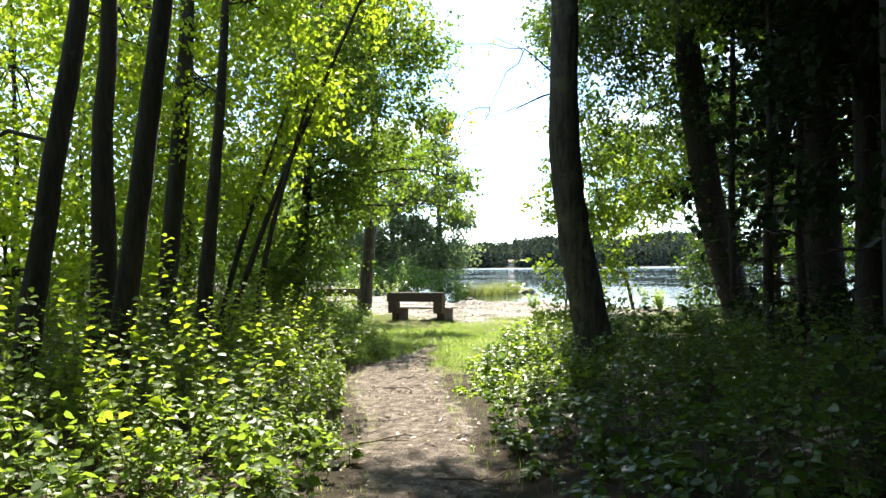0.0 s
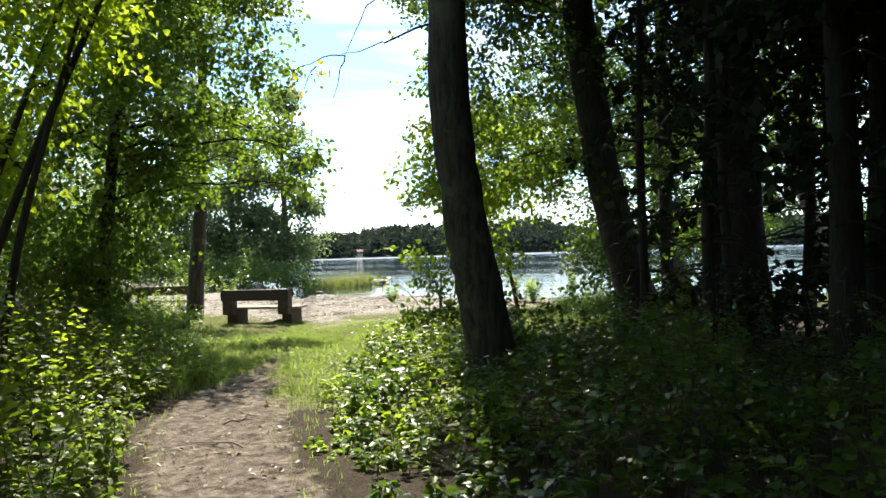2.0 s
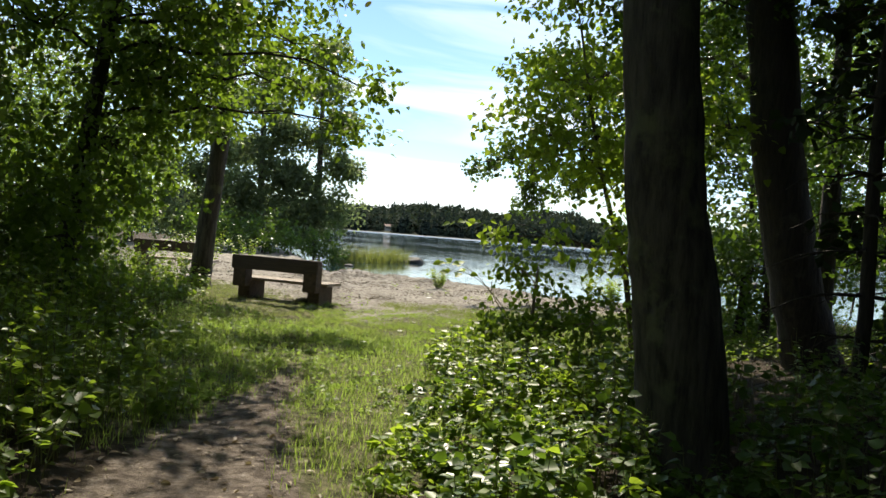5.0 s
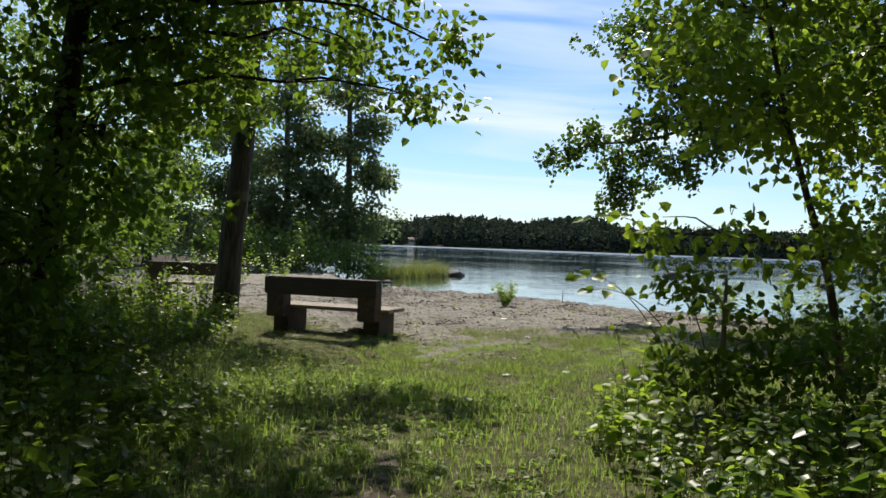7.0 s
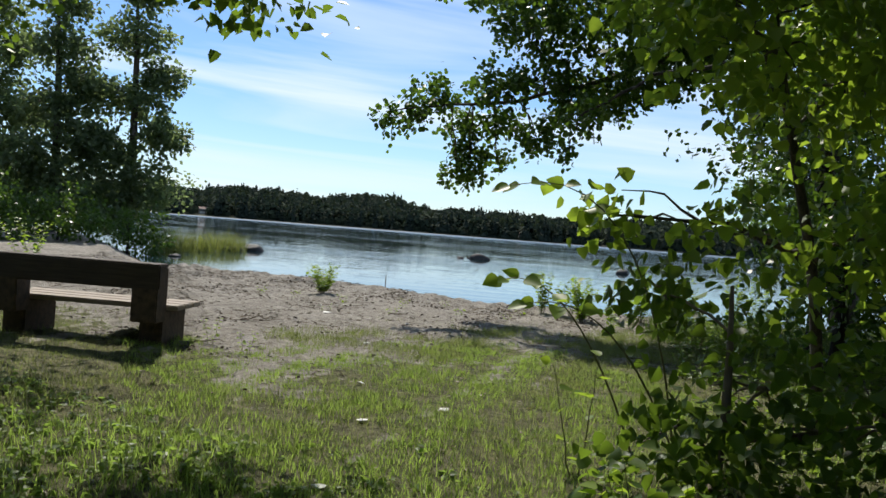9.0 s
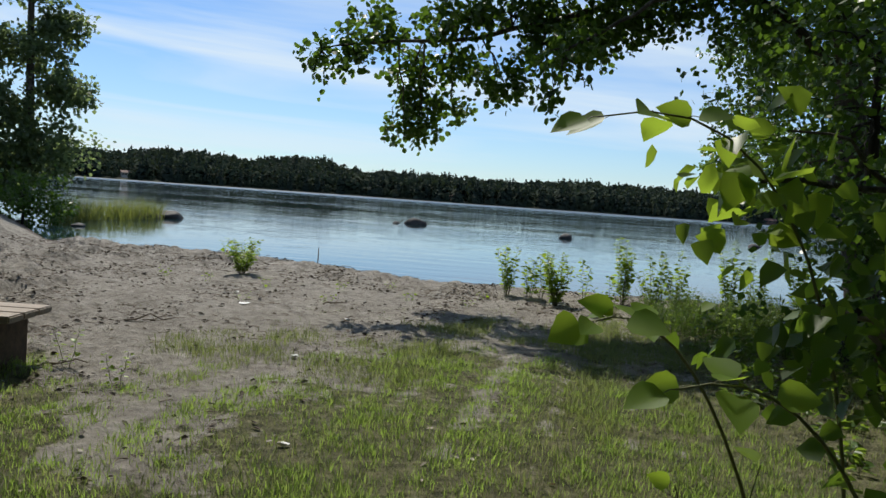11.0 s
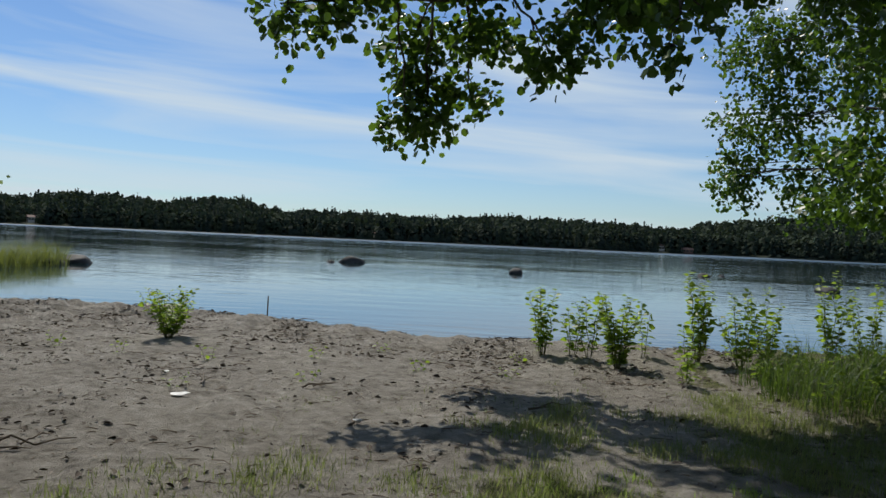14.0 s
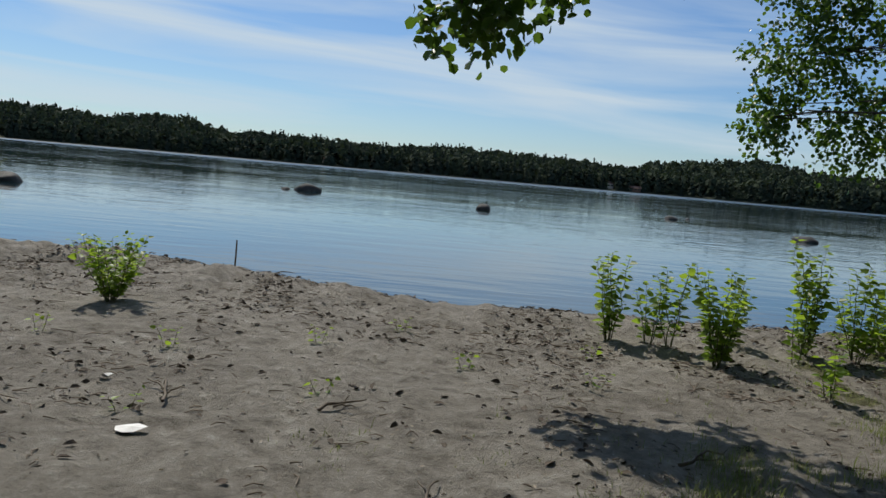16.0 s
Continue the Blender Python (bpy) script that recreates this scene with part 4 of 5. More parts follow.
broadleaf("tree", "old alder with a long branch over the sand", [(10.8, 26.4, -0.1), (10.5, 26.5, 2), (10.2, 26.7, 4), (10, 27, 8)], [0.26, 0.22, 0.18, 0.1],
          [(3.45, 28.95, 3.18, 0.24, 0.25, 0.28, 13), (3.86, 28.95, 3.2, 0.24, 0.25, 0.22, 12), (4.15, 29.0, 3.65, 0.4, 0.35, 0.3, 30), (4.72, 29.15, 2.42, 0.22, 0.2, 0.2, 13), (4.98, 29.2, 2.38, 0.16, 0.18, 0.22, 9), (5.0, 29.25, 2.8, 0.3, 0.28, 0.25, 18), (5.48, 29.2, 2.72, 0.22, 0.22, 0.2, 11), (4.86, 29.4, 3.2, 0.34, 0.3, 0.3, 22), (5.35, 29.0, 3.3, 0.4, 0.35, 0.32, 28), (5.72, 28.2, 3.02, 0.34, 0.32, 0.24, 20), (6.3, 28.2, 3.55, 0.5, 0.45, 0.35, 40), (5.3, 28.8, 3.9, 0.5, 0.45, 0.35, 46), (6.0, 28.5, 4.1, 0.55, 0.5, 0.4, 50), (5.26, 26.2, 2.66, 0.12, 0.12, 0.18, 5), (5.5, 26.3, 3.2, 0.3, 0.3, 0.25, 14), (6.95, 28.1, 3.75, 0.4, 0.4, 0.3, 26), (7.2, 28.2, 4.2, 0.8, 0.7, 0.6, 120), (7.9, 28.0, 4.5, 0.7, 0.6, 0.55, 55), (8.8, 27.6, 4.5, 0.8, 0.7, 0.65, 60), (9.4, 27.2, 4.2, 0.8, 0.7, 0.7, 60),
           (5.7, 28.6, 4.9, 0.8, 0.8, 0.55, 80), (6.9, 28.8, 5.6, 1.0, 0.9, 0.7, 100), (5.4, 29.4, 5.9, 1.1, 0.9, 0.6, 120), (8.6, 29.4, 6.0, 0.9, 0.9, 0.7, 110), (9.9, 29.8, 5.8, 1.1, 1.0, 0.9, 140), (9.3, 29.3, 7.2, 1.1, 1.0, 0.8, 130), (8.3, 28, 5.2, 1.1, 1.0, 0.8, 150), (6.3, 27.8, 5.2, 1.0, 0.9, 0.7, 120), (9.6, 27.5, 6.4, 1.6, 1.5, 1.2, 260), (7.5, 27, 6.8, 1.4, 1.4, 1.0, 180), (10.8, 27.6, 4.4, 1.3, 1.3, 1.2, 220), (11.3, 28.2, 2.4, 1.1, 1.0, 1.0, 160), (10, 25.6, 4.6, 1.4, 1.3, 1.2, 200), (10.4, 25, 2.2, 1.2, 1.2, 1.1, 180)],
          ALDER_LEAF, BARK, 0.088, "round", 14, twig=0.2, group="lakeside trees",
          limbs=(([(10.3, 26.6, 3.4), (9.4, 27.3, 4.5), (8.2, 28, 4.7), (6.6, 28.3, 4.0), (5.2, 28.9, 3.6), (3.9, 28.95, 3.4), (3.35, 28.95, 3.25)], 0.075, 0.006), ([(10.0, 26.0, 4.4), (8.2, 26.1, 4.3), (6.6, 26.2, 3.9), (5.5, 26.25, 3.2), (5.25, 26.2, 2.8)], 0.05, 0.005), ([(10.1, 26.8, 4.6), (8.6, 27, 6.0), (6.4, 27.6, 5.6)], 0.08, 0.02)))
broadleaf("tree", "glossy leaved alder leaning out over the lake", [(17, 28.5, -0.2), (16.8, 29.2, 2), (16.6, 30.4, 4.5), (16.4, 31.6, 8)], [0.3, 0.26, 0.2, 0.1],
          [(15.4, 34.4, 2.9, 0.6, 0.6, 0.7, 70), (15.9, 34.0, 4.1, 1.0, 1.0, 0.8, 130), (15.7, 34, 5.7, 1.0, 1.0, 0.8, 130), (17, 33.2, 2.9, 1.2, 1.1, 1.0, 180), (17, 33, 5.2, 1.5, 1.3, 1.2, 220), (16.4, 32.8, 7.6, 1.7, 1.5, 1.3, 230), (18.6, 32, 4, 1.6, 1.4, 1.5, 230), (18.4, 31.5, 7, 2, 1.8, 1.6, 260), (17, 31, 9.5, 2.2, 2, 1.6, 260), (19.5, 31, 1.8, 1.5, 1.3, 1.2, 180)],
          ALDER_LEAF, BARK, 0.094, "round", 13, group="lakeside trees")
for x, y, k in ((-0.6, 55.5, 1.0), (-3.6, 54.5, 0.9), (-6.5, 57, 1.1), (-9.5, 52, 0.9)):
    broadleaf("tree", "grey green pine on the wooded point", [(x, y, -0.1), (x + 0.1, y, 3 * k), (x, y, 7 * k), (x - 0.2, y, 11.5 * k)], [0.2, 0.17, 0.13, 0.04],
              [(x + 0.7, y - 0.5, 2.3 * k, 1.6, 1.4, 1.1, 170), (x - 1, y - 0.6, 3.6 * k, 1.5, 1.3, 0.9, 150), (x + 1.2, y - 0.3, 4.6 * k, 1.1, 1.2, 0.7, 120), (x - 0.2, y, 6 * k, 1.6, 1.4, 0.8, 150), (x + 1.0, y, 7.2 * k, 0.9, 1.0, 0.6, 90), (x, y, 8.8 * k, 1.4, 1.2, 0.8, 130), (x + 0.2, y, 10.8 * k, 1.0, 1.0, 0.8, 100), (x - 1.0, y - 1, 1.2, 1.6, 1.2, 0.9, 150)],
              PINE_LEAF, BARK, 0.22, "plain", 12, twig=0.55, group="pines on the point")

for x, y, r in ((-0.5, 49.6, 1.3), (-2.8, 48.2, 1.4), (-5.0, 47.0, 1.5)):
    z = float(height(np.array(x), np.array(y)))
    broadleaf("bush", "dark green alder bush under the shore pines", [(x, y, z - 0.1), (x + 0.05, y, z + 0.5 * r), (x, y, z + r)], [0.05, 0.04, 0.015],
              [(x, y, z + 0.7 * r, r, r, 0.7 * r, int(90 * r)), (x + 0.6 * r, y - 0.5, z + 0.4 * r, 0.6 * r, 0.6 * r, 0.4 * r, int(40 * r))], ALDER_LEAF, DARK_BARK, 0.14, "plain", 11, twig=0.4, group="bushes on the point", category="bush")

# Added crowns overhead and behind, mostly out of view, which shade the wood.
ADDED_CANOPY = [(4.6, 8.6, 9.0, 2.6), (7.4, 12.0, 11.0, 2.8), (8.8, 16.5, 8.5, 2.6), (8.2, 21.8, 9.5, 2.6), (10.5, 9.5, 8.5, 3.0), (4.5, 4.0, 8.0, 2.8), (8.8, 4, 7.0, 3.2), (-5.6, 3.5, 7.5, 2.8), (-3.2, -2.5, 6.0, 3.0), (2.6, -3.5, 6.0, 3.2), (7.2, -2.0, 5.0, 3.4), (-8, -2, 5.0, 3.4), (-9.5, 4.5, 5.5, 3.2), (0, -7.5, 4.0, 3.6), (-6, -8, 4.0, 3.6), (6, -8, 4.0, 3.6), (12.5, 5, 5.0, 3.4), (13.5, 11, 5.5, 3.4), (-1.0, 1.0, 9.5, 2.4),
          (2.4, 7.5, 8.8, 2.2), (1.6, 4.2, 9.5, 2.3), (5.4, 10.6, 8.4, 2.4), (3.2, 0.5, 10.5, 3.0), (6.4, 7.0, 12.5, 3.2), (9.6, 13.5, 12.5, 3.2), (11.5, 17.5, 10.5, 3.2), (-11, 0, 8.0, 3.6), (12.5, -3, 8.0, 3.8), (0, -11, 8.5, 3.8), (-8, -11, 8.0, 3.8), (8, -12, 8.0, 3.8), (15.5, 14, 8.0, 3.2), (16, 7, 7.0, 3.6)]
for x, y, z, r in ADDED_CANOPY:
    side = (3.2 if x > 0 else -3.2) if abs(x) < 3 else 0
    broadleaf("tree", "added tall tree, mostly out of view, shading the path", [(x + side, y, -0.1), (x + side, y, z * 0.6), (x + 0.6 * side, y, z + r * 0.4)], [0.16, 0.13, 0.05], [(x, y, z, r, r, r * 0.75, int(75 * r)), (x - 0.5 * r, y + 0.6 * r, z - 0.4 * r, 0.6 * r, 0.6 * r, 0.5 * r, int(35 * r)), (x + 0.6 * r, y - 0.4 * r, z - 0.6 * r, 0.6 * r, 0.6 * r, 0.5 * r, int(35 * r))], ALDER_LEAF, DARK_BARK, 0.38, "plain", 6, twig=0.8, group="canopy trees")

# Leafy thicket that closes the wood on both sides.
THICKET = [(-6.5, 13, 1.6, 1.7), (-6.2, 16, 2.0, 1.9), (-5.6, 18.6, 2.2, 1.8), (-8, 19, 4.5, 2.4), (-7.4, 15, 5.2, 2.3), (-8.8, 12, 3.2, 2.4), (-6.8, 22, 2.4, 2.0), (-5.8, 28, 2.0, 1.6), (-10, 19, 7.5, 2.2), (-9.5, 26, 4.5, 2.4), (-7.5, 31, 3.5, 2.6), (-5.5, 18.5, 6.2, 2.0), (-10.5, 9, 4, 2.6), (-7, 8.5, 1.6, 1.6), (-11, 36, 3.5, 3.2), (-12, 42, 5, 3.5), (-9, 46, 3, 2.8), (-7.5, 38, 2.0, 2.0)]
for x, y, z, r in THICKET:
    low = z - r < 0.9
    puffs = [(x, y, z, r, r, r * 0.85, int(150 * r)), (x + 0.7 * r, y - 0.5 * r, z + 0.5 * r, 0.6 * r, 0.6 * r, 0.5 * r, int(50 * r)), (x - 0.5 * r, y - 0.5 * r, z - 0.4 * r, 0.6 * r, 0.6 * r, 0.5 * r, int(50 * r))]
    # Beyond y 17 the leaves use the copy with shade in its colour.
    broadleaf("bush" if low else "tree", "dense green bush in the thicket" if low else "slender maple in the thicket", [(x, y, -0.1), (x + 0.1, y, z * 0.6), (x, y, z + r * 0.5)], [0.06 if low else 0.11, 0.05, 0.02], puffs, SHADE_LEAF if y > 17 else MAPLE_LEAF, DARK_BARK, 0.11, "plain", 11, twig=0.5, group="thicket", category="bush" if low else "tree")
RIGHT_THICKET = [(9.5, 22, 1.8, 1.1), (8.2, 24.5, 2.6, 1.5), (7.6, 23.5, 1.1, 1.1), (10.5, 20, 5, 2.2), (13, 18, 5, 2.8), (12.5, 25.8, 6, 2.2), (14.5, 21, 7.5, 2.8), (7.6, 22.6, 1.3, 1.3)]
for x, y, z, r in RIGHT_THICKET:
    broadleaf("tree", "shady leafy alder behind the shore", [(x, y, -0.1), (x + 0.1, y, z * 0.6), (x, y, z + r * 0.5)], [0.1, 0.08, 0.03], [(x, y, z, r, r, r * 0.85, int(105 * r)), (x - 0.7 * r, y - 0.4 * r, z + 0.4 * r, 0.6 * r, 0.6 * r, 0.5 * r, int(45 * r))], ALDER_LEAF, DARK_BARK, 0.1, "plain", 11, twig=0.45, group="thicket")


def build_spruce(x, y, h, spread, bare_to, seed_turn, girth=0.2):
    """Shaded spruce: straight stem, whorls of drooping boughs with needles, dead twigs below."""
    root = thing("spruce", x, y, 0, "dark spruce with dead lower twigs in deep shade", "tree", "spruces right of the path")
    tr, br, vs, fs, count = Tubes(), Tubes(), [], [], 0
    tr.add(bent((0, 0, -0.1), (0.1, 0, h), 9, 0, 0.004), np.linspace(girth, 0.03, 9), 10, 0.06)
    tr.link("trunk", DARK_BARK, root)
    z = 0.4
    while z < h - 0.5:
        size = spread * (1 - z / h) ** 0.7 + 0.2
        for k in range(6):
            a = seed_turn + k * 1.05 + z * 2.1 + rng.normal(0, 0.2)
            L = size * rng.uniform(0.7, 1.1)
            tip = np.array((math.cos(a) * L, math.sin(a) * L, z - 0.25 * L))
            limb = bent((0, 0, z), tip, 6, 0.1, 0.02)
            br.add(limb, np.linspace(0.016, 0.003, 6), 4)
            if z > bare_to or rng.random() < 0.075:
                n = int((13 if z < 2.2 else 8) * L) + 3
                p = limb[rng.integers(1, 6, n)] + rng.normal(0, 0.14, (n, 3))
                v, f = spread_leaves(p, np.tile(tip * (1, 1, 0), (n, 1)) + rng.normal(0, 0.5, (n, 3)), 6, 0.17, "plain", 0.32, 0.5, 0.06)
                vs.append(v)
                fs.append(f + count)
                count += len(v)
        z += rng.uniform(0.35, 0.5)
    tagged(br.link("bough_spray", DARK_BARK, root), kind="stuff")
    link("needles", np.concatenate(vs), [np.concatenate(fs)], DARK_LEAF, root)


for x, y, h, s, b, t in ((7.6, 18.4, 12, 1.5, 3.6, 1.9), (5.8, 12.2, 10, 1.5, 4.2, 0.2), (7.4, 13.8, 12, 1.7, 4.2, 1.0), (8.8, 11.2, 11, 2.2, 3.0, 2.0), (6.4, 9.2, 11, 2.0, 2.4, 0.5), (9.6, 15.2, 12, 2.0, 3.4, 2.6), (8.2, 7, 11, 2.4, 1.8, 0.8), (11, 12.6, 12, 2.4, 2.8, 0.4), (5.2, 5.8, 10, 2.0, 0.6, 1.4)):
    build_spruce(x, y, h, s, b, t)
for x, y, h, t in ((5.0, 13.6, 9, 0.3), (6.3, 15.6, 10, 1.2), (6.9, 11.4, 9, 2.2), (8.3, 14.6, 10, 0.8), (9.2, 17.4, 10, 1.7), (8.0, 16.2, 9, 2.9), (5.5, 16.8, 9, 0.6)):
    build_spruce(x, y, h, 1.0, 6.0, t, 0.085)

# ---- undergrowth ----
def inside(x, y, x0, x1, y0, y1):
    return (x > x0) & (x < x1) & (y > y0) & (y < y1)


def herb_field(name, label, n, region, tall, leaf, mat, shape, per, keep, category="plants"):
    """Low leafy herbs: a stem each, with leaves up its height."""
    x, y = rng.uniform(region[0], region[1], n), rng.uniform(region[2], region[3], n)
    ok = keep(x, y)
    x, y = x[ok], y[ok]
    h = rng.uniform(0.3, 1.0, len(x)) * tall(x, y) * np.clip(0.9 + 0.6 * ripple(x, y, 1.1, 5), 0.35, 1.5)
    big = rng.uniform(0.55, 1.5, len(x))
    z = height(x, y)
    lean = rng.normal(0, 0.16, (len(x), 2))
    i = np.repeat(np.arange(len(x)), per)
    u = rng.uniform(0.25, 1.0, len(i))
    p = np.stack([x[i] + lean[i, 0] * u * h[i], y[i] + lean[i, 1] * u * h[i], z[i] + u * h[i]], 1)
    a = rng.uniform(0, 2 * np.pi, len(i))
    d = np.stack([np.cos(a), np.sin(a), rng.uniform(-0.35, 0.35, len(i))], 1)
    nrm = np.array([0, 0, 1.0]) + rng.normal(0, 0.5, (len(i), 3))
    v, f = leaf_arrays(p + d * 0.02, d, nrm, leaf * big[i] * rng.uniform(0.7, 1.25, len(i)) * (1.15 - 0.4 * u), shape)
    ob = link(name, v, [f], mat)
    tagged(ob, label, category, kind="stuff")
    w = 0.004
    b = np.stack([x, y, z - 0.02], 1)
    t = np.stack([x + lean[:, 0] * h, y + lean[:, 1] * h, z + h], 1)
    c = np.arange(len(x))[:, None] * 4
    sv = np.stack([b + (w, 0, 0), b - (w, 0, 0), t - (w * 0.4, 0, 0), t + (w * 0.4, 0, 0)], 1).reshape(-1, 3)
    stems = link(name + "_stems", sv, [c + np.array([[0, 1, 2, 3]])], GREEN_STEM)
    tagged(stems, "thin green stems of the undergrowth", "plants", kind="stuff")


def blades(name, label, x, y, tall, wide, mat, category="grass", base=None):
    n = len(x)
    z = height(x, y) if base is None else np.full(n, base)
    a = rng.uniform(0, 2 * np.pi, n)
    lean = rng.uniform(0.2, 1.15, n) * tall
    side = np.stack([-np.sin(a), np.cos(a), np.zeros(n)], 1)
    out = np.stack([np.cos(a), np.sin(a), np.zeros(n)], 1)
    b = np.stack([x, y, z - 0.01], 1)
    m = b + out * (lean * 0.3)[:, None] + np.array([0, 0, 1]) * (tall * 0.55)[:, None]
    t = b + out * lean[:, None] + np.array([0, 0, 1]) * (tall * 0.95)[:, None]
    w = np.broadcast_to(np.asarray(wide, float), (n,))[:, None]
    v = np.stack([b + side * w, b - side * w, m - side * w * 0.75, m + side * w * 0.75, t], 1).reshape(-1, 3)
    c = np.arange(n)[:, None] * 5
    ob = link(name, v, [c + np.array([[0, 1, 2, 3]]), c + np.array([[3, 2, 4]])], mat)
    tagged(ob, label, category, kind="stuff")


def left_wood(x, y):
    return (path_gap(x, y) < -0.25 - 0.2 * ripple(x, y, 2)) & (rng.random(len(x)) < np.clip(1.15 + 0.5 * ripple(x, y, 1.3), 0, 1)) & ((y < 16) | (x < -2.2 + 0.3 * ripple(x, y, 1)))


def right_wood(x, y):
    return (path_gap(x, y) < -0.3) & ((x < 6.5) | (y < 12)) & (rng.random(len(x)) < np.clip(1.5 - 0.16 * x, 0.35, 1)) & ((y < 13) | (x > 0.5 + 0.09 * (y - 13))) & (shore_gap(x, y) > 0.6)


herb_field("undergrowth_left", "sunlit nettles and young leaves beside the path", 3800, (-7, -0.5, 2.2, 17), lambda x, y: np.clip(0.25 + 0.42 * (-0.6 - x), 0.2, 1.45), 0.068, HERB_LEAF, "heart", 15, left_wood)
herb_field("undergrowth_edge", "leafy weeds along the clearing's edge", 2300, (-6, -1.3, 15, 27), lambda x, y: np.clip(0.3 + 0.45 * (-1.7 - x), 0.2, 1.4), 0.07, HERB_LEAF, "heart", 13, lambda x, y: x < np.where(y > 20, -2.3, -1.5) + 0.35 * ripple(x, y, 1.2, 2))
# Darker alder leaf colour puts the shade into these herbs.
herb_field("undergrowth_right", "low shoots beside the path, leaves darkened for shade", 3000, (0.5, 8.5, 3, 17), lambda x, y: np.clip(0.28 + 0.3 * (x - 0.6), 0.22, 1.0), 0.075, ALDER_LEAF, "heart", 12, right_wood)
herb_field("lawn_weeds", "small clover and plantain leaves in the grass", 4600, (-4, 2.4, 15.5, 23.4), lambda x, y: 0.06 + 0.1 * np.clip(-0.5 - x, 0, 2.6), 0.04, LAWN_WEED, "heart", 7, lambda x, y: (path_gap(x, y) < -0.1) & (rng.random(len(x)) < np.clip(0.55 + 0.6 * ripple(x, y, 1.7, 4) + 0.5 * ripple(x, y, 3.9, 1) - 0.3 * np.clip(x, -1, 2), 0.04, 1)) & (y < 21.6 - 0.9 * x + 0.7 * ripple(x, y, 1.5, 3)))
herb_field("undergrowth_lush", "bright green weeds at the clearing's corner", 900, (-0.1, 3.4, 10.2, 18.6), lambda x, y: np.clip(0.1 + 0.32 * (x - 0.25), 0.1, 0.7), 0.07, ASPEN_LEAF, "heart", 12, lambda x, y: (x > 0.3 + 0.3 * ripple(x, y, 1.6) + 0.2 * np.clip(y - 13.5, 0, 5)) & (path_gap(x, y) < -0.1) & ((x < 2.0) | (y > 15.5)))
herb_field("undergrowth_shore", "dense dark weeds beside the sand", 1700, (3.2, 12, 19.5, 28.5), lambda x, y: np.clip(0.12 + 0.09 * (x - 4), 0.1, 0.9) * np.where(y > 26.3, 0.55, 1.0), 0.07, HERB_LEAF, "long", 13, lambda x, y: (x > 3.4 + 0.55 * (y - 19.5) + 0.3 * ripple(x, y, 1.4)) & (shore_gap(x, y) > 2.2))


def grass_field():
    n = 300000
    x, y = rng.uniform(-5, 8, n), rng.uniform(13, 28.5, n)
    sand, grass, path = zones(x, y)
    clump = np.clip(0.55 + 0.9 * ripple(x, y, 2.1, 3) + 0.5 * ripple(x, y, 5.1, 1), 0, 1)
    full = np.clip(grass - 1.25 * path, 0, 1) * (1 - sand) * (0.5 + 0.5 * clump) * np.clip(1.0 - 0.15 * np.clip(x - 0.2, 0, 2), 0.6, 1)
    patch = np.clip(ripple(x, y, 0.9, 0.3) + 0.9 * ripple(x, y, 2.6, 2.2) - 0.25, 0, 1) * inside(x, y, 1.2, 7.5, 22.5, 28) * (shore_gap(x, y) > 2.2)
    ok = rng.random(n) < np.maximum(full, 0.22 * patch)
    x, y = x[ok], y[ok]
    tall = rng.uniform(0.03, 0.125, len(x)) * np.where(y > 22.8, 0.6, 1.0) * np.clip(1.0 + 0.5 * ripple(x, y, 1.5, 1) + np.clip(-0.6 - x, 0, 1.2) * 0.7, 0.5, 2.2)
    dry = y + 0.8 * ripple(x, y, 1.4, 2) + rng.normal(0, 0.5, len(x)) + 0.9 * np.clip(x - 0.1, 0, 3) > 21.2
    blades("meadow_grass", "bright trampled grass of the clearing", x[~dry], y[~dry], tall[~dry], 0.0024, GRASS_BLADE)
    blades("worn_grass", "thin worn grass where turf meets sand", x[dry], y[dry], tall[dry] * 0.75, 0.0024, DULL_GRASS)
    n = 3200
    x, y = rng.uniform(1.0, 7.2, n), rng.uniform(22.6, 28.0, n)
    tuft = ripple(x, y, 0.9, 0.3) + 0.8 * ripple(x, y, 2.3, 2.2) - 0.2 * np.abs(y - 25.4) + 0.15 * np.minimum(x - 3.0, 2) + 0.12
    ok = (rng.random(n) < np.clip(tuft * 1.5 + 0.12, 0, 0.9)) & (shore_gap(x, y) > 2.6) & (y + 0.3 * ripple(x, y, 2.1, 1) < 26.5 + 0.12 * (x - 3))
    x, y = np.repeat(x[ok], 30), np.repeat(y[ok], 30)
    x, y = x + rng.normal(0, 0.075, len(x)), y + rng.normal(0, 0.075, len(x))
    blades("sand_grass", "sparse dry grass tufts on the sand", x, y, rng.uniform(0.02, 0.11, len(x)), 0.0022, DULL_GRASS)
    n = 3600
    x, y = rng.uniform(-0.4, 4.6, n), rng.uniform(19.4, 25.2, n)
    sand, grass, path = zones(x, y)
    ok = (rng.random(n) < np.clip(0.5 + 0.7 * ripple(x, y, 1.9, 2) + 0.5 * ripple(x, y, 4.7, 1), 0.05, 0.9)) & (sand < 0.75)
    x, y = np.repeat(x[ok], 26), np.repeat(y[ok], 26)
    x, y = x + rng.normal(0, 0.05, len(x)), y + rng.normal(0, 0.05, len(x))
    blades("turf_tufts", "short green tufts in the thin turf", x, y, rng.uniform(0.02, 0.085, len(x)), 0.0022, GRASS_BLADE)
    n = 15000
    x, y = rng.uniform(5.6, 10, n), rng.uniform(24, 29, n)
    ok = (x > 7.0 + 0.5 * ripple(x, y, 1.2) + 0.4 * np.abs(y - 26.4)) & (shore_gap(x, y) > 1.6) & (y < 27.5)
    x, y = x[ok], y[ok]
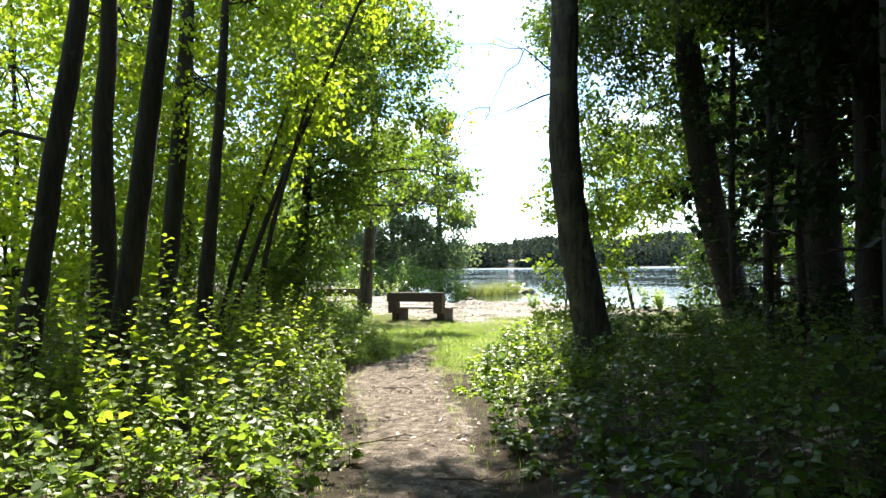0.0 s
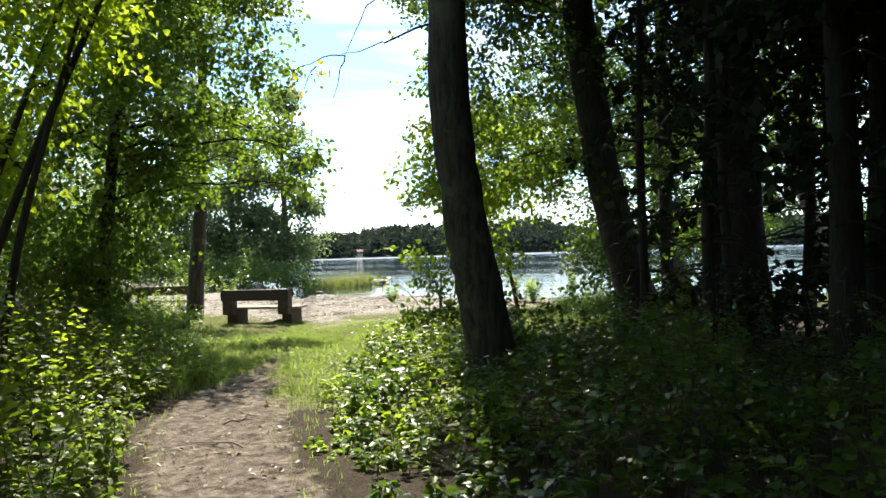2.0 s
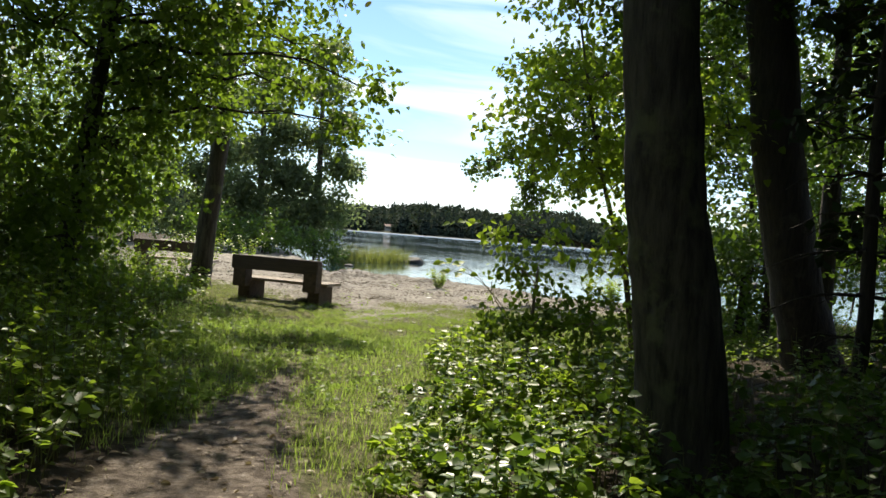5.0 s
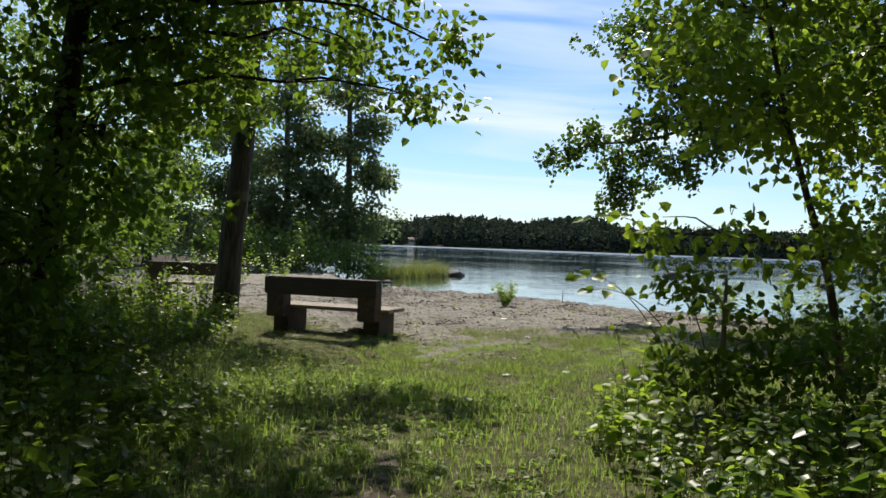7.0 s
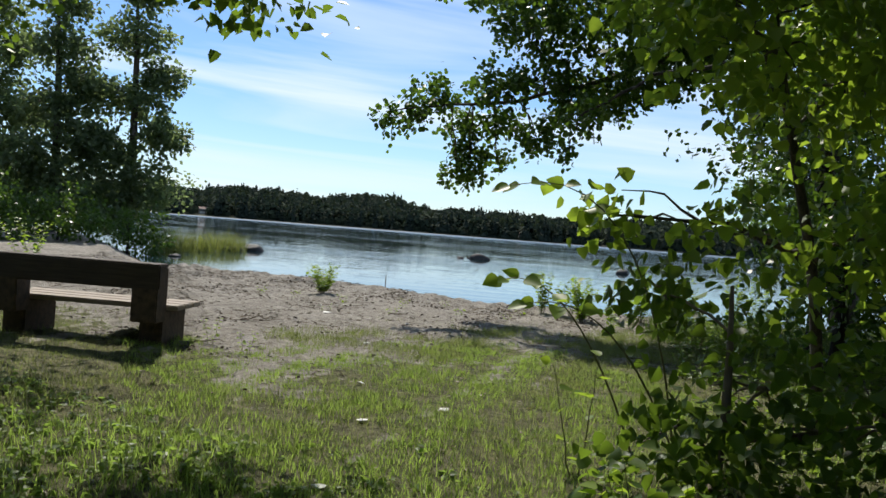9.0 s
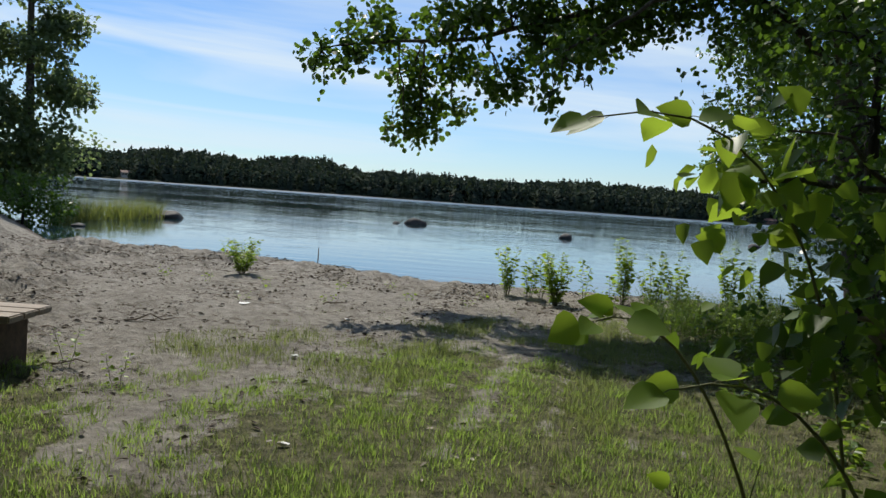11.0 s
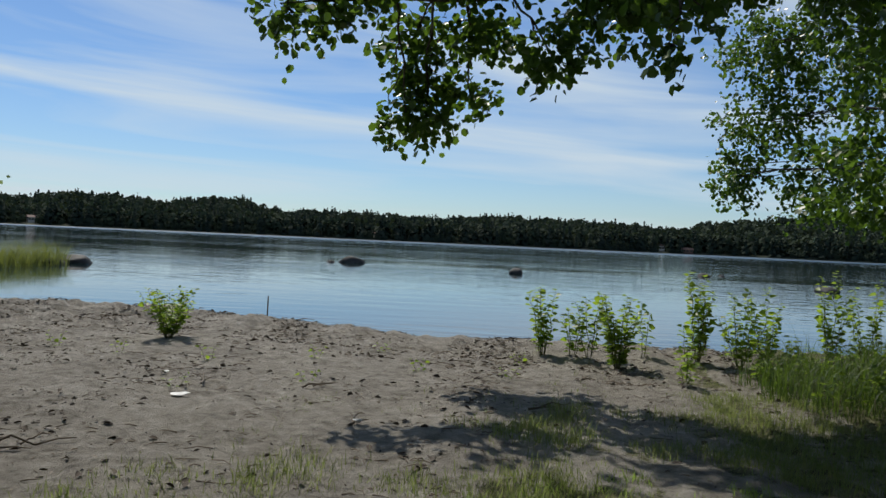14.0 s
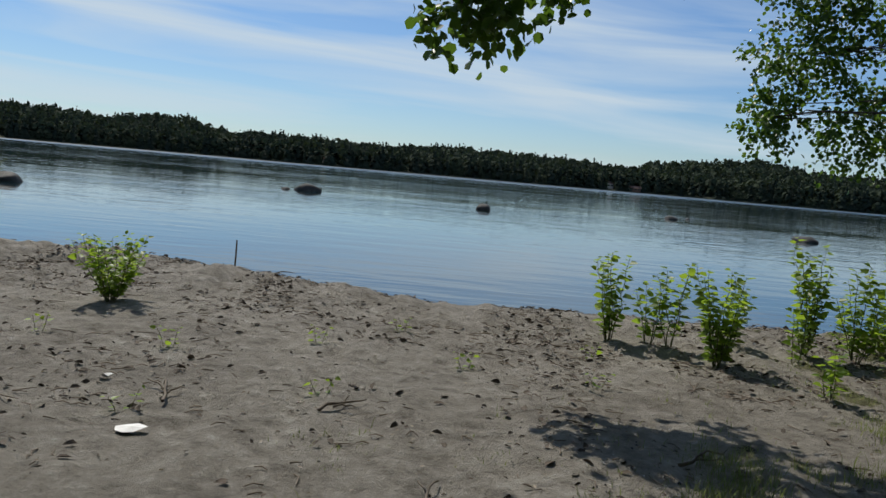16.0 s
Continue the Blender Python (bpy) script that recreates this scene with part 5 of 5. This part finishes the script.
    blades("tall_grass", "tall lush grass by the shore bushes", x, y, rng.uniform(0.1, 0.55, len(x)) * np.clip(0.9 + 0.7 * ripple(x, y, 2.7, 1), 0.4, 1.4), 0.003, SHORE_GRASS)
    n = 6000
    x, y = rng.uniform(-2, 1.6, n), rng.uniform(3, 16, n)
    ok = (np.abs(path_gap(x, y) + 0.2) < 0.32) & (ripple(x, y, 1.9, 2) > -0.3)
    x, y = x[ok], y[ok]
    blades("path_grass", "grass tufts along the path's edge", x, y, rng.uniform(0.03, 0.11, len(x)), 0.0026, GRASS_BLADE)
    n = 5200
    x, y = rng.uniform(0.4, 4.8, n), rng.uniform(49.5, 58.5, n)
    ok = (y > 50.6 + 1.35 * (x - 0.4) + 0.8 * ripple(x, y, 1.3)) & (y < 53.5 + 1.15 * x + 0.6 * ripple(x, y, 2))
    x, y = x[ok], y[ok]
    blades("reeds", "yellow green reeds in shallow water", x, y, rng.uniform(0.55, 1.1, len(x)) * np.clip(1 + 0.35 * ripple(x, y, 1.6), 0.5, 1.4), 0.012, REED_BLADE, "reeds", WATER_Z - 0.1)


grass_field()


def litter():
    n = 8000
    x, y = rng.uniform(-2.5, 8, n), rng.uniform(4, 33, n)
    sand, grass, path = zones(x, y)
    ok = (rng.random(n) < 0.08 + 0.3 * path + 0.2 * sand + 0.24 * grass) & (shore_gap(x, y) > 0.4)
    x, y = x[ok], y[ok]
    p = np.stack([x, y, height(x, y) + 0.012], 1)
    a = rng.uniform(0, 6.28, len(x))
    d = np.stack([np.cos(a), np.sin(a), rng.normal(0, 0.15, len(x))], 1)
    v, f = leaf_arrays(p, d, np.array([0, 0, 1.0]) + rng.normal(0, 0.25, (len(x), 3)), rng.uniform(0.018, 0.055, len(x)) * np.where(y > 23, 0.6, 1.0), "long", 0.14)
    tagged(link("leaf_litter", v, [f], DRY_LEAF), "dry pale fallen leaves on path and sand", "leaves", kind="stuff")
    n = 2100
    x, y = rng.uniform(-1.7, 1.1, n), rng.uniform(2.5, 16, n)
    ok = (path_gap(x, y) > -0.2) & (rng.random(n) < 0.55 + 0.5 * ripple(x, y, 1.6, 2))
    x, y = x[ok], y[ok]
    a = rng.uniform(0, 6.28, len(x))
    v, f = leaf_arrays(np.stack([x, y, height(x, y) + 0.015], 1), np.stack([np.cos(a), np.sin(a), rng.normal(0, 0.3, len(x))], 1), np.array([0, 0, 1.0]) + rng.normal(0, 0.4, (len(x), 3)), rng.uniform(0.02, 0.075, len(x)), "long", 0.16)
    tagged(link("path_litter", v, [f], DRY_LEAF), "curled brown leaves trodden into the path", "leaves", kind="stuff")
    n = 80000
    x, y = rng.uniform(-3.5, 10, n), rng.uniform(22, 40, n)
    g = shore_gap(x, y)
    sand = zones(x, y)[0]
    ok = (g > 0.15) & (rng.random(n) < np.clip(sand * (0.3 + 0.7 * np.exp(-((g - 2.2) / 1.6) ** 2)) * (0.5 + 1.3 * ripple(x, y, 1.2, 4)), 0, 1))
    x, y = x[ok], y[ok]
    tb = Tubes()
    for px, py in zip(x[:5200], y[:5200]):
        a, L = rng.uniform(0, 6.28), rng.uniform(0.02, 0.17) * (0.5 + 0.5 * rng.random())
        z0 = float(height(np.array(px), np.array(py))) + 0.006
        tb.add([(px, py, z0), (px + math.cos(a) * L * 0.5, py + math.sin(a) * L * 0.5, z0 + 0.006), (px + math.cos(a + 0.3) * L, py + math.sin(a + 0.3) * L, z0)], [0.004, 0.0035, 0.002], 4)
    tagged(tb.link("twig_litter", TWIG_BARK), "broken twigs and bark bits washed on the sand", "twigs", kind="stuff")
    bx, by = x[5200:12000], y[5200:12000]
    bp = np.stack([bx, by, height(bx, by) + 0.008], 1)
    a = rng.uniform(0, 6.28, len(bx))
    bv, bf = leaf_arrays(bp, np.stack([np.cos(a), np.sin(a), rng.normal(0, 0.25, len(bx))], 1), np.array([0, 0, 1.0]) + rng.normal(0, 0.4, (len(bx), 3)), rng.uniform(0.015, 0.075, len(bx)), "long", 0.2)
    tagged(link("bark_crumbs", bv, [bf], BARK_BIT), "dark bark crumbs scattered over the sand", "bark", kind="stuff")
    x, y = x[12000:], y[12000:]
    vs, fs, count = [], [], 0
    octa = np.array([(1, 0, 0), (0, 1, 0), (-1, 0, 0), (0, -1, 0), (0, 0, 0.8), (0, 0, -0.8)], float)
    tri = np.array([(0, 1, 4), (1, 2, 4), (2, 3, 4), (3, 0, 4), (1, 0, 5), (2, 1, 5), (3, 2, 5), (0, 3, 5)])
    for px, py in zip(x, y):
        s = rng.uniform(0.003, 0.011)
        vs.append(octa * s * rng.uniform(0.6, 1.3, (6, 1)) + (px, py, float(height(np.array(px), np.array(py))) + s * 0.3))
        fs.append(tri + count)
        count += 6
    tagged(link("pebbles", np.concatenate(vs), [np.concatenate(fs)], STONE, smooth=False), "small dark pebbles and crumbs on the sand", "pebbles", kind="stuff")


litter()

# ---- saplings and small things ----
def build_sapling(x, y, h, stems, label, leaf=0.115, mat=None, width=0.27, group="shore saplings", shape="heart", per=26):
    z0 = float(height(np.array(x), np.array(y)))
    root = thing("sapling", x, y, z0, label, "sapling", group)
    ps, ds, ns, ss = [], [], [], []
    for k in range(stems):
        a = 6.28 * k / stems + rng.uniform(-0.5, 0.5)
        top = np.array((math.cos(a) * width * rng.uniform(0.4, 1.1), math.sin(a) * width * rng.uniform(0.4, 1.1), h * rng.uniform(0.6, 1.0)))
        line = bent((math.cos(a) * 0.02, math.sin(a) * 0.02, -0.03), top, 8, 0.0, 0.015)
        tb = Tubes()
        tb.add(line, np.linspace(0.002 + 0.005 * min(h, 1), 0.0018, 8), 5)
        tb.link("stem", GREEN_STEM, root)
        n = max(5, int(per * top[2] / 0.8))
        u = np.linspace(0.15, 1.0, n)
        p = np.stack([np.interp(u, np.linspace(0, 1, 8), line[:, i]) for i in range(3)], 1)
        t = np.arange(n) * 2.4 + rng.uniform(0, 6)
        d = np.stack([np.cos(t), np.sin(t), rng.uniform(-0.1, 0.5, n)], 1)
        ps.append(p + unit(d) * 0.015)
        ds.append(d)
        ns.append(np.array([0, 0, 1.0]) + rng.normal(0, 0.4, (n, 3)))
        ss.append(leaf * rng.uniform(0.6, 1.15, n) * np.interp(u, [0, 0.7, 1], [0.8, 1.05, 0.7]))
    v, f = leaf_arrays(np.concatenate(ps), np.concatenate(ds), np.concatenate(ns), np.concatenate(ss), shape, 0.14)
    link("foliage", v, [f], mat or ASPEN_LEAF, root)
    return root


for x, y, h, k, w in ((6.7, 29.42, 0.82, 6, 0.2), (6.95, 29.2, 0.6, 4, 0.16), (7.1, 29.1, 0.8, 4, 0.2), (6.98, 28.5, 0.85, 12, 0.3), (7.8, 29.0, 0.7, 2, 0.14), (7.0, 27.55, 0.42, 3, 0.13), (7.95, 28.45, 0.6, 2, 0.16), (8.2, 28.55, 1.1, 7, 0.22), (8.6, 28.3, 0.9, 7, 0.3), (8.95, 28.25, 0.85, 6, 0.26), (9.75, 28.0, 1.1, 6, 0.24), (10.15, 27.8, 1.0, 6, 0.3), (10.8, 27.6, 0.9, 5, 0.3)):
    build_sapling(x, y, h, k, "bright green aspen sapling at the sand's edge", 0.09, width=w, per=34)
build_sapling(3.12, 31.75, 0.6, 18, "small leafy sapling on the bare sand", 0.07, width=0.38, per=46)
for x, y, h in ((3.1, 29.9, 0.16), (2.5, 28.6, 0.12), (2.4, 30.6, 0.16), (4.2, 29.9, 0.14), (4.9, 29.0, 0.16), (5.4, 28.2, 0.12), (5.1, 30.2, 0.12), (1.9, 31.3, 0.2), (6.0, 28.9, 0.14), (3.6, 28.6, 0.1), (0.45, 24.9, 0.3), (0.75, 24.3, 0.25)):
    build_sapling(x, y, h, 2, "tiny yellow green seedling in the sand", 0.05, width=0.09, group="seedlings", per=44)
for x, y, h in ((-3.9, 33.5, 1.1), (-3.1, 33.0, 1.3), (-2.2, 33.6, 1.0)):
    build_sapling(x, y, h, 7, "pale green shrub behind the benches", 0.09, width=0.5, group="shrubs behind the benches", per=26)
for x, y, h, k, w in ((2.1, 19.9, 0.8, 2, 0.2), (1.72, 15.7, 0.42, 3, 0.3), (1.5, 17.6, 0.4, 3, 0.3)):
    build_sapling(x, y, h, k, "young aspen with large backlit leaves by the path", 0.12, width=w, group="young aspens", shape="fine", per=7)



for x, y, h, k, w in ((-2.1, 6.4, 1.35, 4, 0.5), (-2.7, 7.3, 1.6, 5, 0.55), (-1.7, 7.9, 1.1, 4, 0.45), (-2.2, 9.0, 1.5, 5, 0.55), (-3.3, 6.2, 1.7, 5, 0.6), (-3.0, 8.4, 1.9, 5, 0.6), (-1.6, 9.8, 1.1, 4, 0.4), (-2.4, 10.8, 1.6, 5, 0.5), (-2.3, 12.4, 1.5, 5, 0.5), (-2.0, 14.2, 1.3, 5, 0.5)):
    build_sapling(x, y, h, k, "young maple shoots with sunlit leaves in the undergrowth", 0.095, MAPLE_LEAF, w, "young maples", "heart", 24)


def build_sprig(foot, bend, tip, leaves, seed):
    """A slim aspen shoot that carries a few large leaves near its tip."""
    own = np.random.default_rng(seed)
    z0 = float(height(np.array(foot[0]), np.array(foot[1])))
    root = thing("sapling", foot[0], foot[1], z0, "slim aspen shoot with a few large leaves", "sapling", "young aspens")
    knots = np.array([(foot[0], foot[1], z0 - 0.02), bend, tip]) - (foot[0], foot[1], z0)
    t = np.linspace(0, 1, 12)[:, None]
    line = (1 - t) ** 2 * knots[0] + 2 * t * (1 - t) * knots[1] + t ** 2 * knots[2]
    tb = Tubes()
    tb.add(line, np.linspace(0.008, 0.0025, 12), 6)
    tb.link("stem", GREEN_STEM, root)
    u = np.linspace(0.76, 1.0, leaves)
    p = np.stack([np.interp(u, t[:, 0], line[:, i]) for i in range(3)], 1)
    turn = np.arange(leaves) * 2.4 + own.uniform(0, 6)
    d = np.stack([np.cos(turn), np.sin(turn), own.uniform(-0.5, 0.5, leaves)], 1)
    d[-1] = unit(knots[2] - knots[1])
    stalk = unit(d) * 0.035
    st = Tubes()
    for a, c in zip(p, p + stalk):
        st.add([a, (a + c) / 2 + (0, 0, 0.004), c], [0.0016, 0.0014, 0.0012], 4)
    tagged(st.link("leaf_stalk", GREEN_STEM, root), kind="stuff")
    nrm = np.array([-0.35, -0.6, 0.8]) + own.normal(0, 0.35, (leaves, 3))
    for k in range(leaves):
        v, f = leaf_arrays((p + stalk)[k:k + 1], d[k:k + 1], nrm[k:k + 1], own.uniform(0.085, 0.125, 1), "fine", 0.1)
        link("leaf", v, [f], ASPEN_LEAF, root)


build_sprig((3.0, 20.2), (2.5, 19.95, 1.95), (1.64, 20.06, 1.68), 8, 3)
build_sprig((2.75, 20.3), (2.1, 20.1, 1.25), (1.53, 19.87, 1.14), 8, 8)
build_sprig((2.7, 19.7), (2.1, 19.55, 1.15), (1.56, 19.56, 1.04), 6, 4)


def build_scrap(x, y, s, label):
    bm = bmesh.new()
    ring = [bm.verts.new((math.cos(a) * s * (0.7 + 0.5 * rng.random()), math.sin(a) * s * 0.7 * (0.7 + 0.5 * rng.random()), 0.012 + 0.02 * rng.random())) for a in np.linspace(0, 6.28, 9)[:-1]]
    top = bm.verts.new((0, 0, 0.03))
    low = bm.verts.new((0, 0, 0.0))
    for a, b in zip(ring, ring[1:] + ring[:1]):
        bm.faces.new((a, b, top))
        bm.faces.new((b, a, low))
    ob = part("paper_scrap", bm, SOFT_WHITE)
    ob.location = (x, y, float(height(np.array(x), np.array(y))))
    tagged(ob, label, "litter", "scraps on the sand")


for x, y, s in ((2.45, 28.23, 0.085), (2.54, 29.15, 0.035), (0.55, 19.8, 0.045), (1.15, 21.2, 0.05), (1.9, 21.6, 0.04), (1.5, 22.6, 0.035), (3.3, 26.9, 0.04), (2.2, 25.0, 0.04)):
    build_scrap(x, y, s, "crumpled white paper scrap on the ground")


def build_stick(x, y, turn, L, label):
    z0 = float(height(np.array(x), np.array(y)))
    root = thing("fallen_twig", x, y, z0, label, "twig", "fallen twigs")
    root.rotation_euler = (0, 0, turn)
    for k, (a, b) in enumerate((((-L / 2, 0, 0.012), (L / 2, 0.05 * L, 0.02)), ((0, 0.02, 0.015), (L * 0.32, 0.28 * L, 0.03)), ((-L * 0.2, 0.01, 0.012), (L * 0.05, -0.2 * L, 0.02)))):
        tb = Tubes()
        tb.add(bent(a, b, 6, 0.01, 0.03), np.linspace(0.011 if k == 0 else 0.007, 0.003, 6), 5)
        tb.link("stem" if k == 0 else "side_twig", TWIG_BARK, root)


for x, y, t, L in ((2.79, 28.85, 1.2, 0.45), (3.6, 28.3, 0.2, 0.35), (1.3, 27.0, 0.1, 0.6), (0.35, 24.9, 0.1, 0.5), (3.35, 27.0, 0.8, 0.35), (6.15, 28.0, 0.5, 0.3), (0.6, 17.4, 0.3, 0.5), (-0.45, 12.6, 0.7, 0.5), (4.9, 26.9, 0.1, 0.45), (5.3, 33.3, 0.2, 0.5)):
    build_stick(x, y, t, L, "bare broken twig lying on the ground")

for x, y, t, L in ((-2.3, 5.6, 0.5, 1.6), (-1.7, 5.2, 2.4, 1.1), (-2.8, 6.3, 0.1, 1.3), (-2.0, 6.2, 1.2, 0.9)):
    build_stick(x, y, t, L, "grey dead branch lying in the undergrowth")
for x, y, t, L in ((0.05, 5.3, 0.3, 1.1), (-0.25, 6.1, 2.8, 0.9), (0.3, 6.9, 0.1, 0.8), (-0.4, 8.3, 0.5, 0.8), (-0.6, 11.6, 2.5, 0.8)):
    build_stick(x, y, t, L, "dark root lying bare across the trodden path")
herb_field("dry_bracken", "brown dry bracken beside the path", 26, (2.3, 2.9, 5.9, 6.6), lambda x, y: 0.45 + 0 * x, 0.09, DRY_LEAF, "long", 14, lambda x, y: x > 0)


def build_stake(x, y, h):
    tb = Tubes()
    tb.add([(0, 0, -0.3), (0.01, 0, h * 0.5), (0.015, 0.01, h)], [0.012, 0.011, 0.009], 6)
    ob = tb.link("stake", TWIG_BARK)
    ob.location = (x, y, float(height(np.array(x), np.array(y))))
    tagged(ob, "thin bare stake standing at the waterline", "stake")


build_stake(5.1, 34.2, 0.36)
